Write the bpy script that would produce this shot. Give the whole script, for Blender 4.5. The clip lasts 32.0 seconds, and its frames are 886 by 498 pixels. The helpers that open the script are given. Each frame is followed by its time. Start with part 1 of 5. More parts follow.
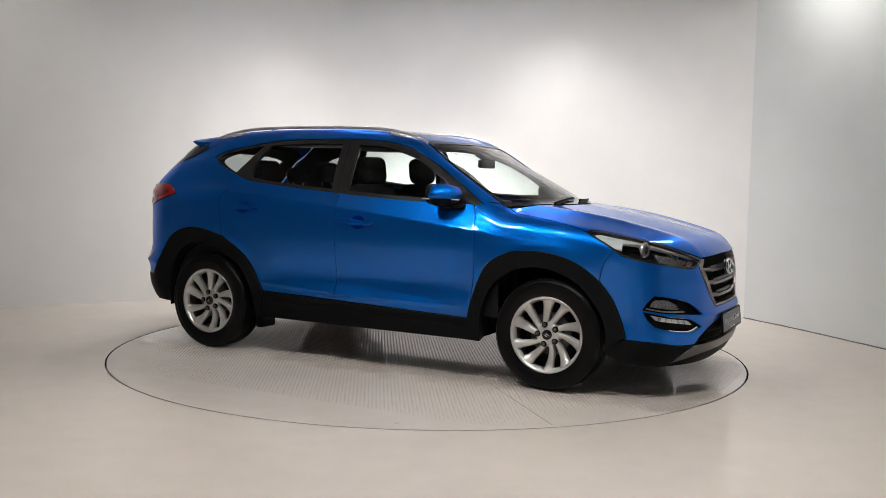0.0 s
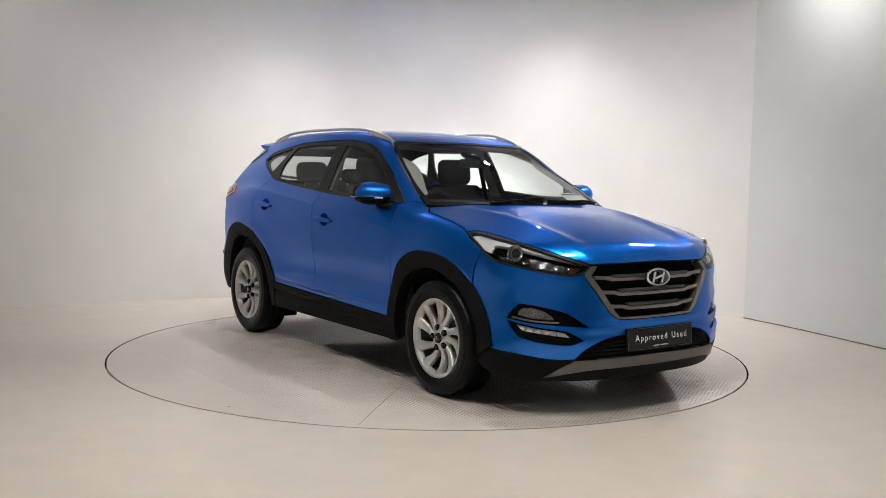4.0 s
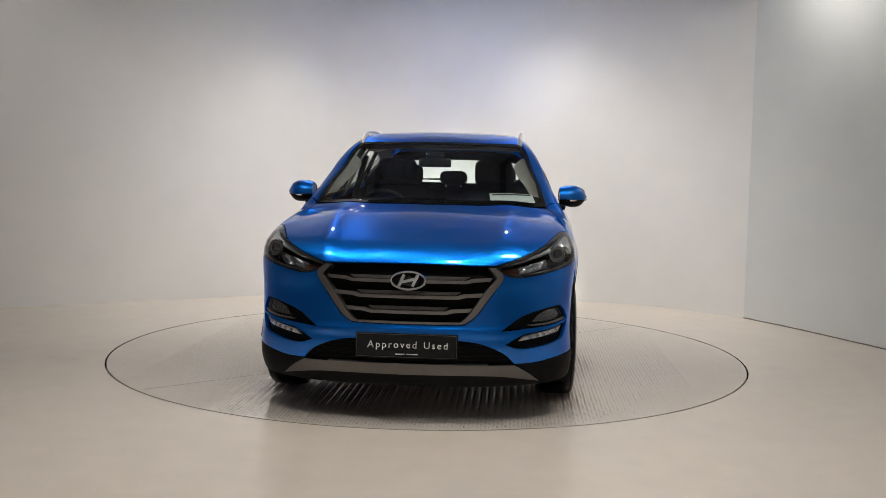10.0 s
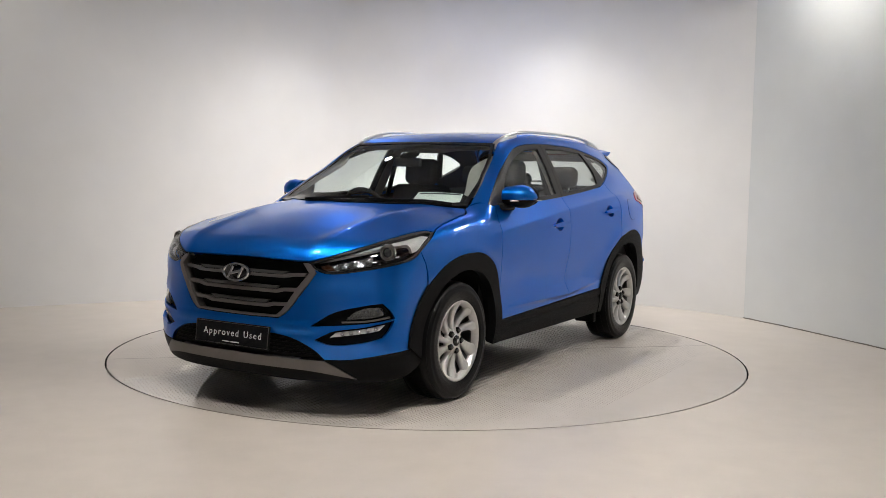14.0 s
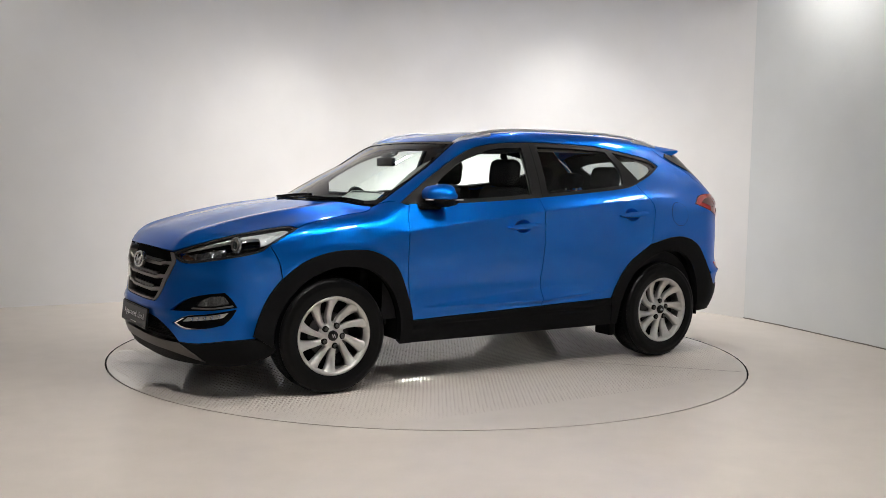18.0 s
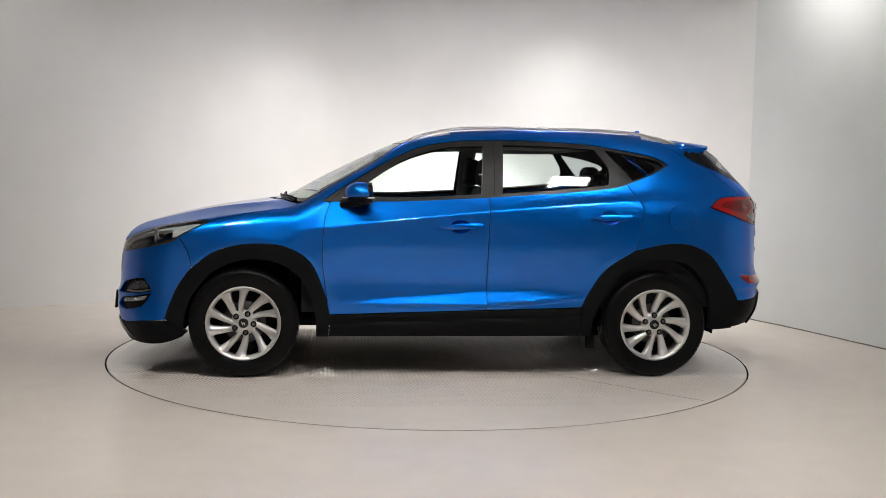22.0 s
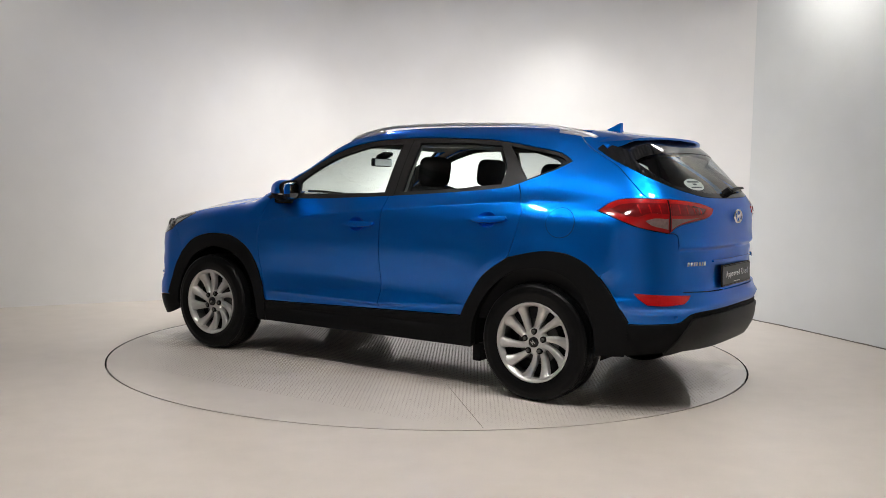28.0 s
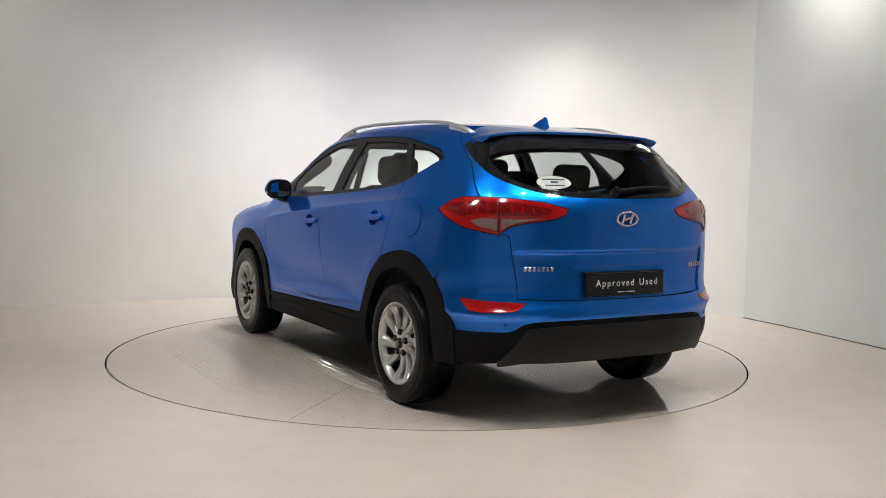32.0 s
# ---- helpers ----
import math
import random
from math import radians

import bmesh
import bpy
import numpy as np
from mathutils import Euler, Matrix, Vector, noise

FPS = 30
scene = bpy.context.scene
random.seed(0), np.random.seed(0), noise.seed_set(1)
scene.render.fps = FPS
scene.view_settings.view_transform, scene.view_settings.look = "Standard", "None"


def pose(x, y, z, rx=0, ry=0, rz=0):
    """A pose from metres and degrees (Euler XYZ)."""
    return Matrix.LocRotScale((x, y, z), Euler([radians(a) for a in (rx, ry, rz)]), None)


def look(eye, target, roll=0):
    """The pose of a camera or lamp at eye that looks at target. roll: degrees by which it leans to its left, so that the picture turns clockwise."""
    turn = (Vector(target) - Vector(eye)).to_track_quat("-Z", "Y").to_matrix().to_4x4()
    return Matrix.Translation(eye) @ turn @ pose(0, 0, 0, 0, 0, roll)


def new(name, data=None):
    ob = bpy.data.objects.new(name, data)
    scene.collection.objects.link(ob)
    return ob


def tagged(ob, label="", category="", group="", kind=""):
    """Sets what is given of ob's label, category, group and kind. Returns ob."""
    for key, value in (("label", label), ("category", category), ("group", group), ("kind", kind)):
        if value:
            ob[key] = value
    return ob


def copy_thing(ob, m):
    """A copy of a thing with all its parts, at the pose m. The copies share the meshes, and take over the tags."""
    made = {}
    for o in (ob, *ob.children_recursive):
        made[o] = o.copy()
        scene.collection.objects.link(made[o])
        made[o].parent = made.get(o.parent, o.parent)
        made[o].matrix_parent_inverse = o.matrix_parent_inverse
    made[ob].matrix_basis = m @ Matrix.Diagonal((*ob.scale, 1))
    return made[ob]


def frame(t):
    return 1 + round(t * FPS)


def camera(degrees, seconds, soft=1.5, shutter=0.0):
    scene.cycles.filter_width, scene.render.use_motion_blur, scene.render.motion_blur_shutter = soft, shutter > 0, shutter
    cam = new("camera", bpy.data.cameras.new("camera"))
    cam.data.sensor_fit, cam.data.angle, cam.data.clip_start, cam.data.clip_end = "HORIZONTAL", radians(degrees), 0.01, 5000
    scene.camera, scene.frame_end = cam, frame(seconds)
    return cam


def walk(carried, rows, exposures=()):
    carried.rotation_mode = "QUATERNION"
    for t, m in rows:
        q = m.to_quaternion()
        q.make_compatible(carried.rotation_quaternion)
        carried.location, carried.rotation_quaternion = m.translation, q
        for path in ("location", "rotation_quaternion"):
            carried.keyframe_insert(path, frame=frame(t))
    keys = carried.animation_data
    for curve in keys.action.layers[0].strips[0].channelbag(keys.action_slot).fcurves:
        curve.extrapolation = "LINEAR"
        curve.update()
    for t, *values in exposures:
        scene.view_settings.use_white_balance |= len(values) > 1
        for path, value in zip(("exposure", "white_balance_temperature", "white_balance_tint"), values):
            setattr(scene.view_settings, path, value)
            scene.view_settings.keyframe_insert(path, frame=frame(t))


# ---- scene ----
SECONDS = 32.0
cam = camera(49.03, SECONDS, soft=0.6)
EYE = (0.0, -7.171, 1.3134)
VIEW = look(EYE, (0.0918, -0.1925, 0.7722), 1.14)
walk(cam, [(0.0, VIEW), (SECONDS, VIEW)], [(0.0, 0.15, 6500, 10), (3.0, 0.17, 6550, 10), (5.5, 0.12, 6780, 9), (7.0, -0.02, 6760, 9.3), (9.0, -0.17, 6800, 9.2),
     (11.0, -0.15, 6760, 9.3), (12.5, -0.02, 6760, 9), (14.0, 0.15, 6600, 10), (17.0, 0.18, 6500, 10), (28.0, 0.22, 6500, 10), (30.0, 0.26, 6450, 9.6), (SECONDS, 0.18, 6640, 9.2)])

# the turntable turns clockwise at a steady rate
TURN_START, TURN_RATE = -28.73, -6.634
CAR_X, CAR_Y = -0.070, 0.079
RING = 2.270

# ---- light ----
world = bpy.data.worlds.new("world")
scene.world = world
world.use_nodes = True
world.node_tree.nodes["Background"].inputs[0].default_value = (0.8, 0.85, 0.9, 1)
world.node_tree.nodes["Background"].inputs[1].default_value = 0.05


# lamp panels: place, size, strength, tilt
LAMPS = [(0.1, -3.7, 3.5, 0.32, 0.30, 205, 0), (1.75, -2.5, 3.5, 0.36, 0.30, 165, 0), (-1.75, -2.5, 3.5, 0.36, 0.30, 160, 0),
         (2.95, 0.80, 3.35, 0.5, 0.4, 28, 0)]
# added, unseen spots washing the walls and floor round the turntable: place, aim, watts, cone
FILL_SPOTS = [((-0.9, 0.2, 3.8), (-0.85, 3.2, 0.3), 240, 112), ((1.0, 0.2, 3.8), (1.05, 3.0, 0.3), 215, 112),
         ((0.1, -0.3, 3.9), (0.1, 3.1, 0.1), 2700, 37), ((-1.1, 2.5, 3.7), (-0.9, 1.6, 0.0), 230, 100), ((1.2, 2.35, 3.7), (1.0, 1.6, 0.0), 230, 100),
         # fill only from here: front floor, left wall and the unseen rear wall
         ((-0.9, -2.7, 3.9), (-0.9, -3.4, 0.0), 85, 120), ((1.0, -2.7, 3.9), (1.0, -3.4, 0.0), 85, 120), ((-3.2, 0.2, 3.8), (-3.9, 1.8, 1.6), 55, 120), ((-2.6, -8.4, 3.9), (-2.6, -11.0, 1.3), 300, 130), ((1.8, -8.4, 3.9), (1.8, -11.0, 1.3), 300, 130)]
for eye, target, watts, cone in FILL_SPOTS:
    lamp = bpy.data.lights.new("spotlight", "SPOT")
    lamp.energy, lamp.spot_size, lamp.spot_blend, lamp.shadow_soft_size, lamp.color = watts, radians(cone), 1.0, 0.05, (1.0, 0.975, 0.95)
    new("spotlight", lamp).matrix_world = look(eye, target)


# ---- materials ----
def material(name, colour, rough=0.5, metal=0.0, spread=0.15, scale=8.0, bump=0.0, bump_scale=60.0, coat=0.0, coat_rough=0.05,
             stretch=(1, 1, 1), emit=0.0, ior=1.45, rough_spread=0.0, shine=0.5):
    """Principled material with colour variation at two scales and fine relief."""
    m = bpy.data.materials.new(name)
    m.use_nodes = True
    nt = m.node_tree
    b = nt.nodes["Principled BSDF"]
    b.inputs["Roughness"].default_value = rough
    b.inputs["Metallic"].default_value = metal
    b.inputs["Coat Weight"].default_value = coat
    b.inputs["Coat Roughness"].default_value = coat_rough
    b.inputs["IOR"].default_value = ior
    b.inputs["Specular IOR Level"].default_value = shine
    b.inputs["Base Color"].default_value = (*colour, 1)
    tc = nt.nodes.new("ShaderNodeTexCoord")
    mp = nt.nodes.new("ShaderNodeMapping")
    mp.inputs["Scale"].default_value = stretch
    nt.links.new(tc.outputs["Object"], mp.inputs[0])
    if spread > 0:
        big = nt.nodes.new("ShaderNodeTexNoise")
        big.inputs["Scale"].default_value = scale * 0.15
        big.inputs["Detail"].default_value = 4
        fine = nt.nodes.new("ShaderNodeTexNoise")
        fine.inputs["Scale"].default_value = scale
        fine.inputs["Detail"].default_value = 6
        add = nt.nodes.new("ShaderNodeMath")
        add.operation = "ADD"
        ramp = nt.nodes.new("ShaderNodeMapRange")
        ramp.inputs[1].default_value, ramp.inputs[2].default_value = 0.4, 1.6
        ramp.inputs[3].default_value, ramp.inputs[4].default_value = 1 - 2 * spread, 1 + 2 * spread
        mul = nt.nodes.new("ShaderNodeVectorMath")
        mul.operation = "SCALE"
        mul.inputs[0].default_value = colour
        for n in (big, fine):
            nt.links.new(mp.outputs[0], n.inputs["Vector"])
        nt.links.new(big.outputs[0], add.inputs[0])
        nt.links.new(fine.outputs[0], add.inputs[1])
        nt.links.new(add.outputs[0], ramp.inputs[0])
        nt.links.new(ramp.outputs[0], mul.inputs["Scale"])
        nt.links.new(mul.outputs[0], b.inputs["Base Color"])
        if rough_spread:
            rr = nt.nodes.new("ShaderNodeMapRange")
            rr.inputs[1].default_value, rr.inputs[2].default_value = 0.7, 1.3
            rr.inputs[3].default_value, rr.inputs[4].default_value = rough - rough_spread, rough + rough_spread
            nt.links.new(add.outputs[0], rr.inputs[0])
            nt.links.new(rr.outputs[0], b.inputs["Roughness"])
    if bump > 0:
        bn = nt.nodes.new("ShaderNodeTexNoise")
        bn.inputs["Scale"].default_value = bump_scale
        bn.inputs["Detail"].default_value = 3
        bp = nt.nodes.new("ShaderNodeBump")
        bp.inputs["Strength"].default_value = bump
        bp.inputs["Distance"].default_value = 0.01
        nt.links.new(mp.outputs[0], bn.inputs["Vector"])
        nt.links.new(bn.outputs[0], bp.inputs["Height"])
        nt.links.new(bp.outputs[0], b.inputs["Normal"])
    if emit:
        b.inputs["Emission Color"].default_value = (1, 0.97, 0.93, 1)
        b.inputs["Emission Strength"].default_value = emit
    return m


def glass(name, tint, clear):
    """Thin tinted glass: mostly see-through, mirror-like by Fresnel."""
    m = bpy.data.materials.new(name)
    m.use_nodes = True
    nt = m.node_tree
    nt.nodes.remove(nt.nodes["Principled BSDF"])
    tr = nt.nodes.new("ShaderNodeBsdfTransparent")
    tr.inputs[0].default_value = (*[c * clear for c in tint], 1)
    gl = nt.nodes.new("ShaderNodeBsdfGlossy")
    gl.inputs["Roughness"].default_value = 0.01
    lw = nt.nodes.new("ShaderNodeLayerWeight")
    lw.inputs[0].default_value = 0.5
    pw = nt.nodes.new("ShaderNodeMath")
    pw.operation = "POWER"
    pw.inputs[1].default_value = 4.5
    fr = nt.nodes.new("ShaderNodeMapRange")
    fr.inputs[3].default_value, fr.inputs[4].default_value = 0.055, 1.0
    nt.links.new(lw.outputs["Facing"], pw.inputs[0])
    nt.links.new(pw.outputs[0], fr.inputs[0])
    mx = nt.nodes.new("ShaderNodeMixShader")
    nt.links.new(fr.outputs[0], mx.inputs[0])
    nt.links.new(tr.outputs[0], mx.inputs[1])
    nt.links.new(gl.outputs[0], mx.inputs[2])
    nt.links.new(mx.outputs[0], nt.nodes["Material Output"].inputs[0])
    return m


WALL = material("wall_paint", (0.72, 0.71, 0.69), 0.6, spread=0.03, scale=3, bump=0.05, bump_scale=40)
# right wall: the weaker, cooler light there is put into this colour
WALL_DIMMED = material("wall_paint_cool", (0.615, 0.63, 0.622), 0.6, spread=0.03, scale=3, bump=0.05, bump_scale=40)
WALL_GREY = material("wall_paint_grey", (0.28, 0.28, 0.28), 0.7, spread=0.05, scale=3, bump=0.05, bump_scale=40)
FLOOR = material("floor_paint", (0.55, 0.495, 0.44), 0.38, spread=0.05, scale=5, bump=0.015, bump_scale=25, coat=0.35, coat_rough=0.2)
PAINT = material("blue_paint", (0.0005, 0.162, 0.68), 0.34, metal=0.9, spread=0.04, scale=900, coat=0.9, coat_rough=0.015)
PAINT.node_tree.nodes["Principled BSDF"].inputs["Specular Tint"].default_value = (0.12, 0.5, 1.0, 1)
PLASTIC = material("black_plastic", (0.007, 0.007, 0.0075), 0.5, shine=0.07, spread=0.15, scale=300, bump=0.1, bump_scale=700)
GLOSS = material("gloss_black", (0.008, 0.008, 0.009), 0.08, spread=0.0)
TRIM = material("dark_trim", (0.016, 0.0155, 0.0155), 0.34, shine=0.22, spread=0.1, scale=200)
CHROME = material("chrome", (0.82, 0.83, 0.85), 0.16, metal=1.0, spread=0.03, scale=20)
SILVER = material("satin_silver", (0.72, 0.72, 0.73), 0.36, metal=0.75, spread=0.05, scale=40)
GUNMETAL = material("gunmetal", (0.33, 0.305, 0.29), 0.28, metal=0.9, spread=0.05, scale=40)
SKID = material("skid_paint", (0.14, 0.132, 0.126), 0.35, metal=0.8, spread=0.05, scale=40)
ALLOY = material("alloy_paint", (0.60, 0.59, 0.575), 0.30, metal=0.68, spread=0.06, scale=60)
RUBBER = material("tyre_rubber", (0.0035, 0.0035, 0.0038), 0.32, shine=0.18, spread=0.25, scale=25, bump=0.1, bump_scale=300)
CABIN = material("cabin_dark", (0.020, 0.020, 0.022), 0.7, shine=0.2, spread=0.15, scale=60)
CLOTH = material("seat_cloth", (0.020, 0.020, 0.022), 0.9, shine=0.15, spread=0.3, scale=250, bump=0.3, bump_scale=600)
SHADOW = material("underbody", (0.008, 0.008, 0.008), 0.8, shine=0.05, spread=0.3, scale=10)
GLASS = glass("clear_glass", (0.925, 0.985, 0.965), 0.92)
DARK_GLASS = glass("tinted_glass", (0.925, 0.985, 0.965), 0.89)
LENS = glass("lens_glass", (0.95, 0.97, 0.98), 0.9)
RED = material("red_lens", (0.28, 0.004, 0.005), 0.12, spread=0.1, scale=30, coat=1.0)
CEILING = material("ceiling_paint", (0.26, 0.26, 0.26), 0.8, spread=0.05, scale=3)
PLATE = material("tread_plate", (0.50, 0.455, 0.41), 0.4, spread=0.05, scale=6, bump=0.015, bump_scale=7, coat=1.0, coat_rough=0.06)


def wear_strip(m, half, ends):
    """Coat left glossy along the strip that the car covers, trodden matt on both sides of it."""
    nt = m.node_tree
    b = nt.nodes["Principled BSDF"]
    b.inputs["Coat IOR"].default_value = 1.7
    tc, split, away, patch, total, band = [nt.nodes.new("ShaderNode" + k) for k in ("TexCoord", "SeparateXYZ", "Math", "TexNoise", "Math", "MapRange")]
    away.operation, total.operation = "ABSOLUTE", "MULTIPLY_ADD"
    patch.inputs["Scale"].default_value, patch.inputs["Detail"].default_value = 3.0, 5.0
    total.inputs[1].default_value = 0.5
    band.interpolation_type = "SMOOTHSTEP"
    band.inputs[1].default_value, band.inputs[2].default_value = half + 0.25, half + 0.50
    band.inputs[3].default_value, band.inputs[4].default_value = 1.0, ends
    nt.links.new(tc.outputs["Object"], split.inputs[0])
    nt.links.new(split.outputs["Y"], away.inputs[0])
    nt.links.new(tc.outputs["Object"], patch.inputs["Vector"])
    nt.links.new(patch.outputs[0], total.inputs[0])
    nt.links.new(away.outputs[0], total.inputs[2])
    nt.links.new(total.outputs[0], band.inputs[0])
    nt.links.new(band.outputs[0], b.inputs["Coat Weight"])


wear_strip(PLATE, 0.78, 0.06)
TREAD = material("tread_steel", (0.50, 0.455, 0.41), 0.25, metal=0.0, spread=0.06, scale=40, coat=1.0, coat_rough=0.06)
wear_strip(TREAD, 0.78, 0.1)
ORANGE = material("amber_lens", (0.06, 0.024, 0.012), 0.15, spread=0.1, scale=60)
REFLECTOR = material("lamp_reflector", (0.36, 0.36, 0.37), 0.25, metal=1.0, spread=0.05, scale=30, bump=0.35, bump_scale=90)
WHITE_TRIM = material("lamp_light_guide", (0.52, 0.52, 0.51), 0.25, spread=0.05, scale=60)
DEEP_RED = material("deep_red_lens", (0.12, 0.003, 0.004), 0.1, spread=0.2, scale=60, coat=1.0)
CLEAR_LENS = material("pale_lens", (0.16, 0.105, 0.10), 0.15, spread=0.25, scale=60, coat=1.0)
LETTER = material("letter_grey", (0.62, 0.62, 0.62), 0.5, spread=0.05, scale=50)
PAPER = material("paper_white", (0.72, 0.78, 0.74), 0.6, spread=0.05, scale=40)
STICKER = material("sticker_film", (0.42, 0.47, 0.45), 0.5, spread=0.05, scale=40)
SCUFF = material("scuff", (0.16, 0.145, 0.13), 0.6, spread=0.3, scale=60)
INK = material("ink", (0.03, 0.04, 0.05), 0.6, spread=0)
LINING = material("roof_lining", (0.33, 0.32, 0.30), 0.9, spread=0.1, scale=200)
MIRROR = material("mirror_silver", (0.85, 0.86, 0.87), 0.02, metal=1.0, spread=0)
SHADED_ALLOY = material("barrel_paint", (0.20, 0.195, 0.19), 0.4, metal=0.6, spread=0.1, scale=40)
DARK_METAL = material("dark_metal", (0.09, 0.088, 0.086), 0.4, metal=0.6, spread=0.1, scale=60)
PLASTIC2 = material("grey_plastic", (0.013, 0.013, 0.013), 0.42, shine=0.2, spread=0.15, scale=300, bump=0.1, bump_scale=700)
LENS_SOLID = material("projector_glass", (0.03, 0.033, 0.035), 0.04, metal=0.0, spread=0.0, coat=1.0)
SMOKED_GLASS = glass("smoked_glass", (0.93, 0.98, 0.97), 0.72)


# ---- helpers ----
def part(name, bm, mat, parent, label=""):
    """One mesh object from a bmesh, under a thing or a part."""
    me = bpy.data.meshes.new(name)
    bm.to_mesh(me)
    bm.free()
    me.materials.append(mat)
    ob = new(name, me)
    ob.parent = parent
    if label:
        tagged(ob, label)
    return ob


def part_np(name, verts, faces, mat, parent, label="", smooth=True, normals=None):
    me = bpy.data.meshes.new(name)
    me.from_pydata([tuple(v) for v in verts], [], [tuple(f) for f in faces])
    me.materials.append(mat)
    if smooth:
        me.polygons.foreach_set("use_smooth", [True] * len(me.polygons))
    if normals is not None:
        me.normals_split_custom_set_from_vertices([tuple(n) for n in normals])
    me.update()
    ob = new(name, me)
    if parent is not None:
        ob.parent = parent
    if label:
        tagged(ob, label)
    return ob


def smooth_by_angle(bm, degrees=35):
    for f in bm.faces:
        f.smooth = True
    for e in bm.edges:
        if len(e.link_faces) == 2 and e.calc_face_angle(0) > radians(degrees):
            e.smooth = False


def box(bm, size, centre, rot=None, bevel=0.0, segs=2):
    m = Matrix.Translation(centre) @ (rot.to_4x4() if rot is not None else Matrix.Identity(4)) @ Matrix.Diagonal((*size, 1))
    before = set(bm.verts)
    bmesh.ops.create_cube(bm, size=1, matrix=m)
    if bevel:
        vs = [v for v in bm.verts if v not in before]
        es = list({e for v in vs for e in v.link_edges})
        bmesh.ops.bevel(bm, geom=es, offset=bevel, segments=segs, profile=0.5, affect="EDGES")
    return bm


def tube(points, radius, sides=8, closed=False, squash=1.0):
    """Vertices and faces of a pipe along points; radius may be a list."""
    pts = [Vector(p) for p in points]
    n = len(pts)
    rad = radius if hasattr(radius, "__len__") else [radius] * n
    verts, faces = [], []
    for i, p in enumerate(pts):
        a, b = pts[max(i - 1, 0)] if not closed else pts[i - 1], pts[min(i + 1, n - 1)] if not closed else pts[(i + 1) % n]
        d = (b - a).normalized()
        up = Vector((0, 0, 1)) if abs(d.z) < 0.95 else Vector((1, 0, 0))
        s = d.cross(up).normalized()
        u = s.cross(d)
        for k in range(sides):
            w = 2 * math.pi * k / sides
            verts.append(p + s * (rad[i] * math.cos(w)) + u * (rad[i] * squash * math.sin(w)))
    for i in range(n if closed else n - 1):
        j = (i + 1) % n
        for k in range(sides):
            l = (k + 1) % sides
            faces.append((i * sides + k, i * sides + l, j * sides + l, j * sides + k))
    if not closed:
        faces.append(tuple(reversed(range(sides))))
        faces.append(tuple((n - 1) * sides + k for k in range(sides)))
    return verts, faces


def spline(knots, soft=0.0):
    """Smooth function through (position, value) knots in rising order (C1, no overshoot)."""
    xs = np.array([k[0] for k in knots], float)
    ys = np.array([k[1] for k in knots], float)
    h, d = np.diff(xs), np.diff(ys) / np.diff(xs)
    m = np.empty(len(xs))
    m[0], m[-1] = d[0], d[-1]
    w1, w2 = 2 * h[1:] + h[:-1], h[1:] + 2 * h[:-1]
    same = d[1:] * d[:-1] > 0
    safe = np.where(same, w1 / np.where(d[:-1] == 0, 1, d[:-1]) + w2 / np.where(d[1:] == 0, 1, d[1:]), 1)
    m[1:-1] = np.where(same, (w1 + w2) / safe, 0)

    def value(x):
        x = np.asarray(x, float)
        xc = np.clip(x, xs[0], xs[-1])
        i = np.clip(np.searchsorted(xs, xc) - 1, 0, len(xs) - 2)
        t = (xc - xs[i]) / h[i]
        r = ys[i] * (1 + 2 * t) * (1 - t) ** 2 + h[i] * m[i] * t * (1 - t) ** 2 + ys[i + 1] * t * t * (3 - 2 * t) + h[i] * m[i + 1] * t * t * (t - 1)
        return r + np.where(x < xs[0], (x - xs[0]) * m[0], 0) + np.where(x > xs[-1], (x - xs[-1]) * m[-1], 0)
    if not soft:
        return value
    # even out the curvature for smooth reflections
    grid = np.arange(xs[0] - 0.5, xs[-1] + 0.5, 0.002)
    k = np.arange(-int(3 * soft / 0.002), int(3 * soft / 0.002) + 1) * 0.002
    kernel = np.exp(-0.5 * (k / soft) ** 2)
    pad = len(k) // 2
    wide = np.concatenate([grid[0] - 0.002 * np.arange(pad, 0, -1), grid, grid[-1] + 0.002 * np.arange(1, pad + 1)])
    table = np.convolve(value(wide), kernel / kernel.sum(), "valid")
    return lambda x: np.interp(x, grid, table)


def flow(points, step=0.02):
    """Open Catmull-Rom curve through 2D points, resampled at about step."""
    p = np.array(points, float)
    if len(p) == 2:
        n = max(int(np.linalg.norm(p[1] - p[0]) / step), 1)
        return [p[0] + (p[1] - p[0]) * i / n for i in range(n)] + [p[1]]
    q = np.vstack([2 * p[0] - p[1], p, 2 * p[-1] - p[-2]])
    out = []
    for i in range(1, len(q) - 2):
        a, b, c, d = q[i - 1:i + 3]
        n = max(int(np.linalg.norm(c - b) / step), 1)
        for k in range(n):
            t = k / n
            out.append(0.5 * (2 * b + (c - a) * t + (2 * a - 5 * b + 4 * c - d) * t * t + (3 * b - a - 3 * c + d) * t ** 3))
    return out + [p[-1]]


def outline(*runs, step=0.02):
    """Closed outline from smooth runs that join at sharp corners."""
    out = []
    for r in runs:
        for p in flow(r, step):
            if not out or np.linalg.norm(np.array(out[-1]) - p) > 1e-4:
                out.append(np.array(p))
    if np.linalg.norm(out[0] - out[-1]) < 1e-4:
        out.pop()
    return out


def inside(pts, poly):
    """Which of the points lie in the polygon."""
    x, y = pts[:, 0], pts[:, 1]
    r = np.zeros(len(pts), bool)
    for (x1, y1), (x2, y2) in zip(poly, np.roll(poly, -1, 0)):
        hit = (y1 > y) != (y2 > y)
        r ^= hit & (x < (x2 - x1) * (y - y1) / (y2 - y1 + 1e-12) + x1)
    return r


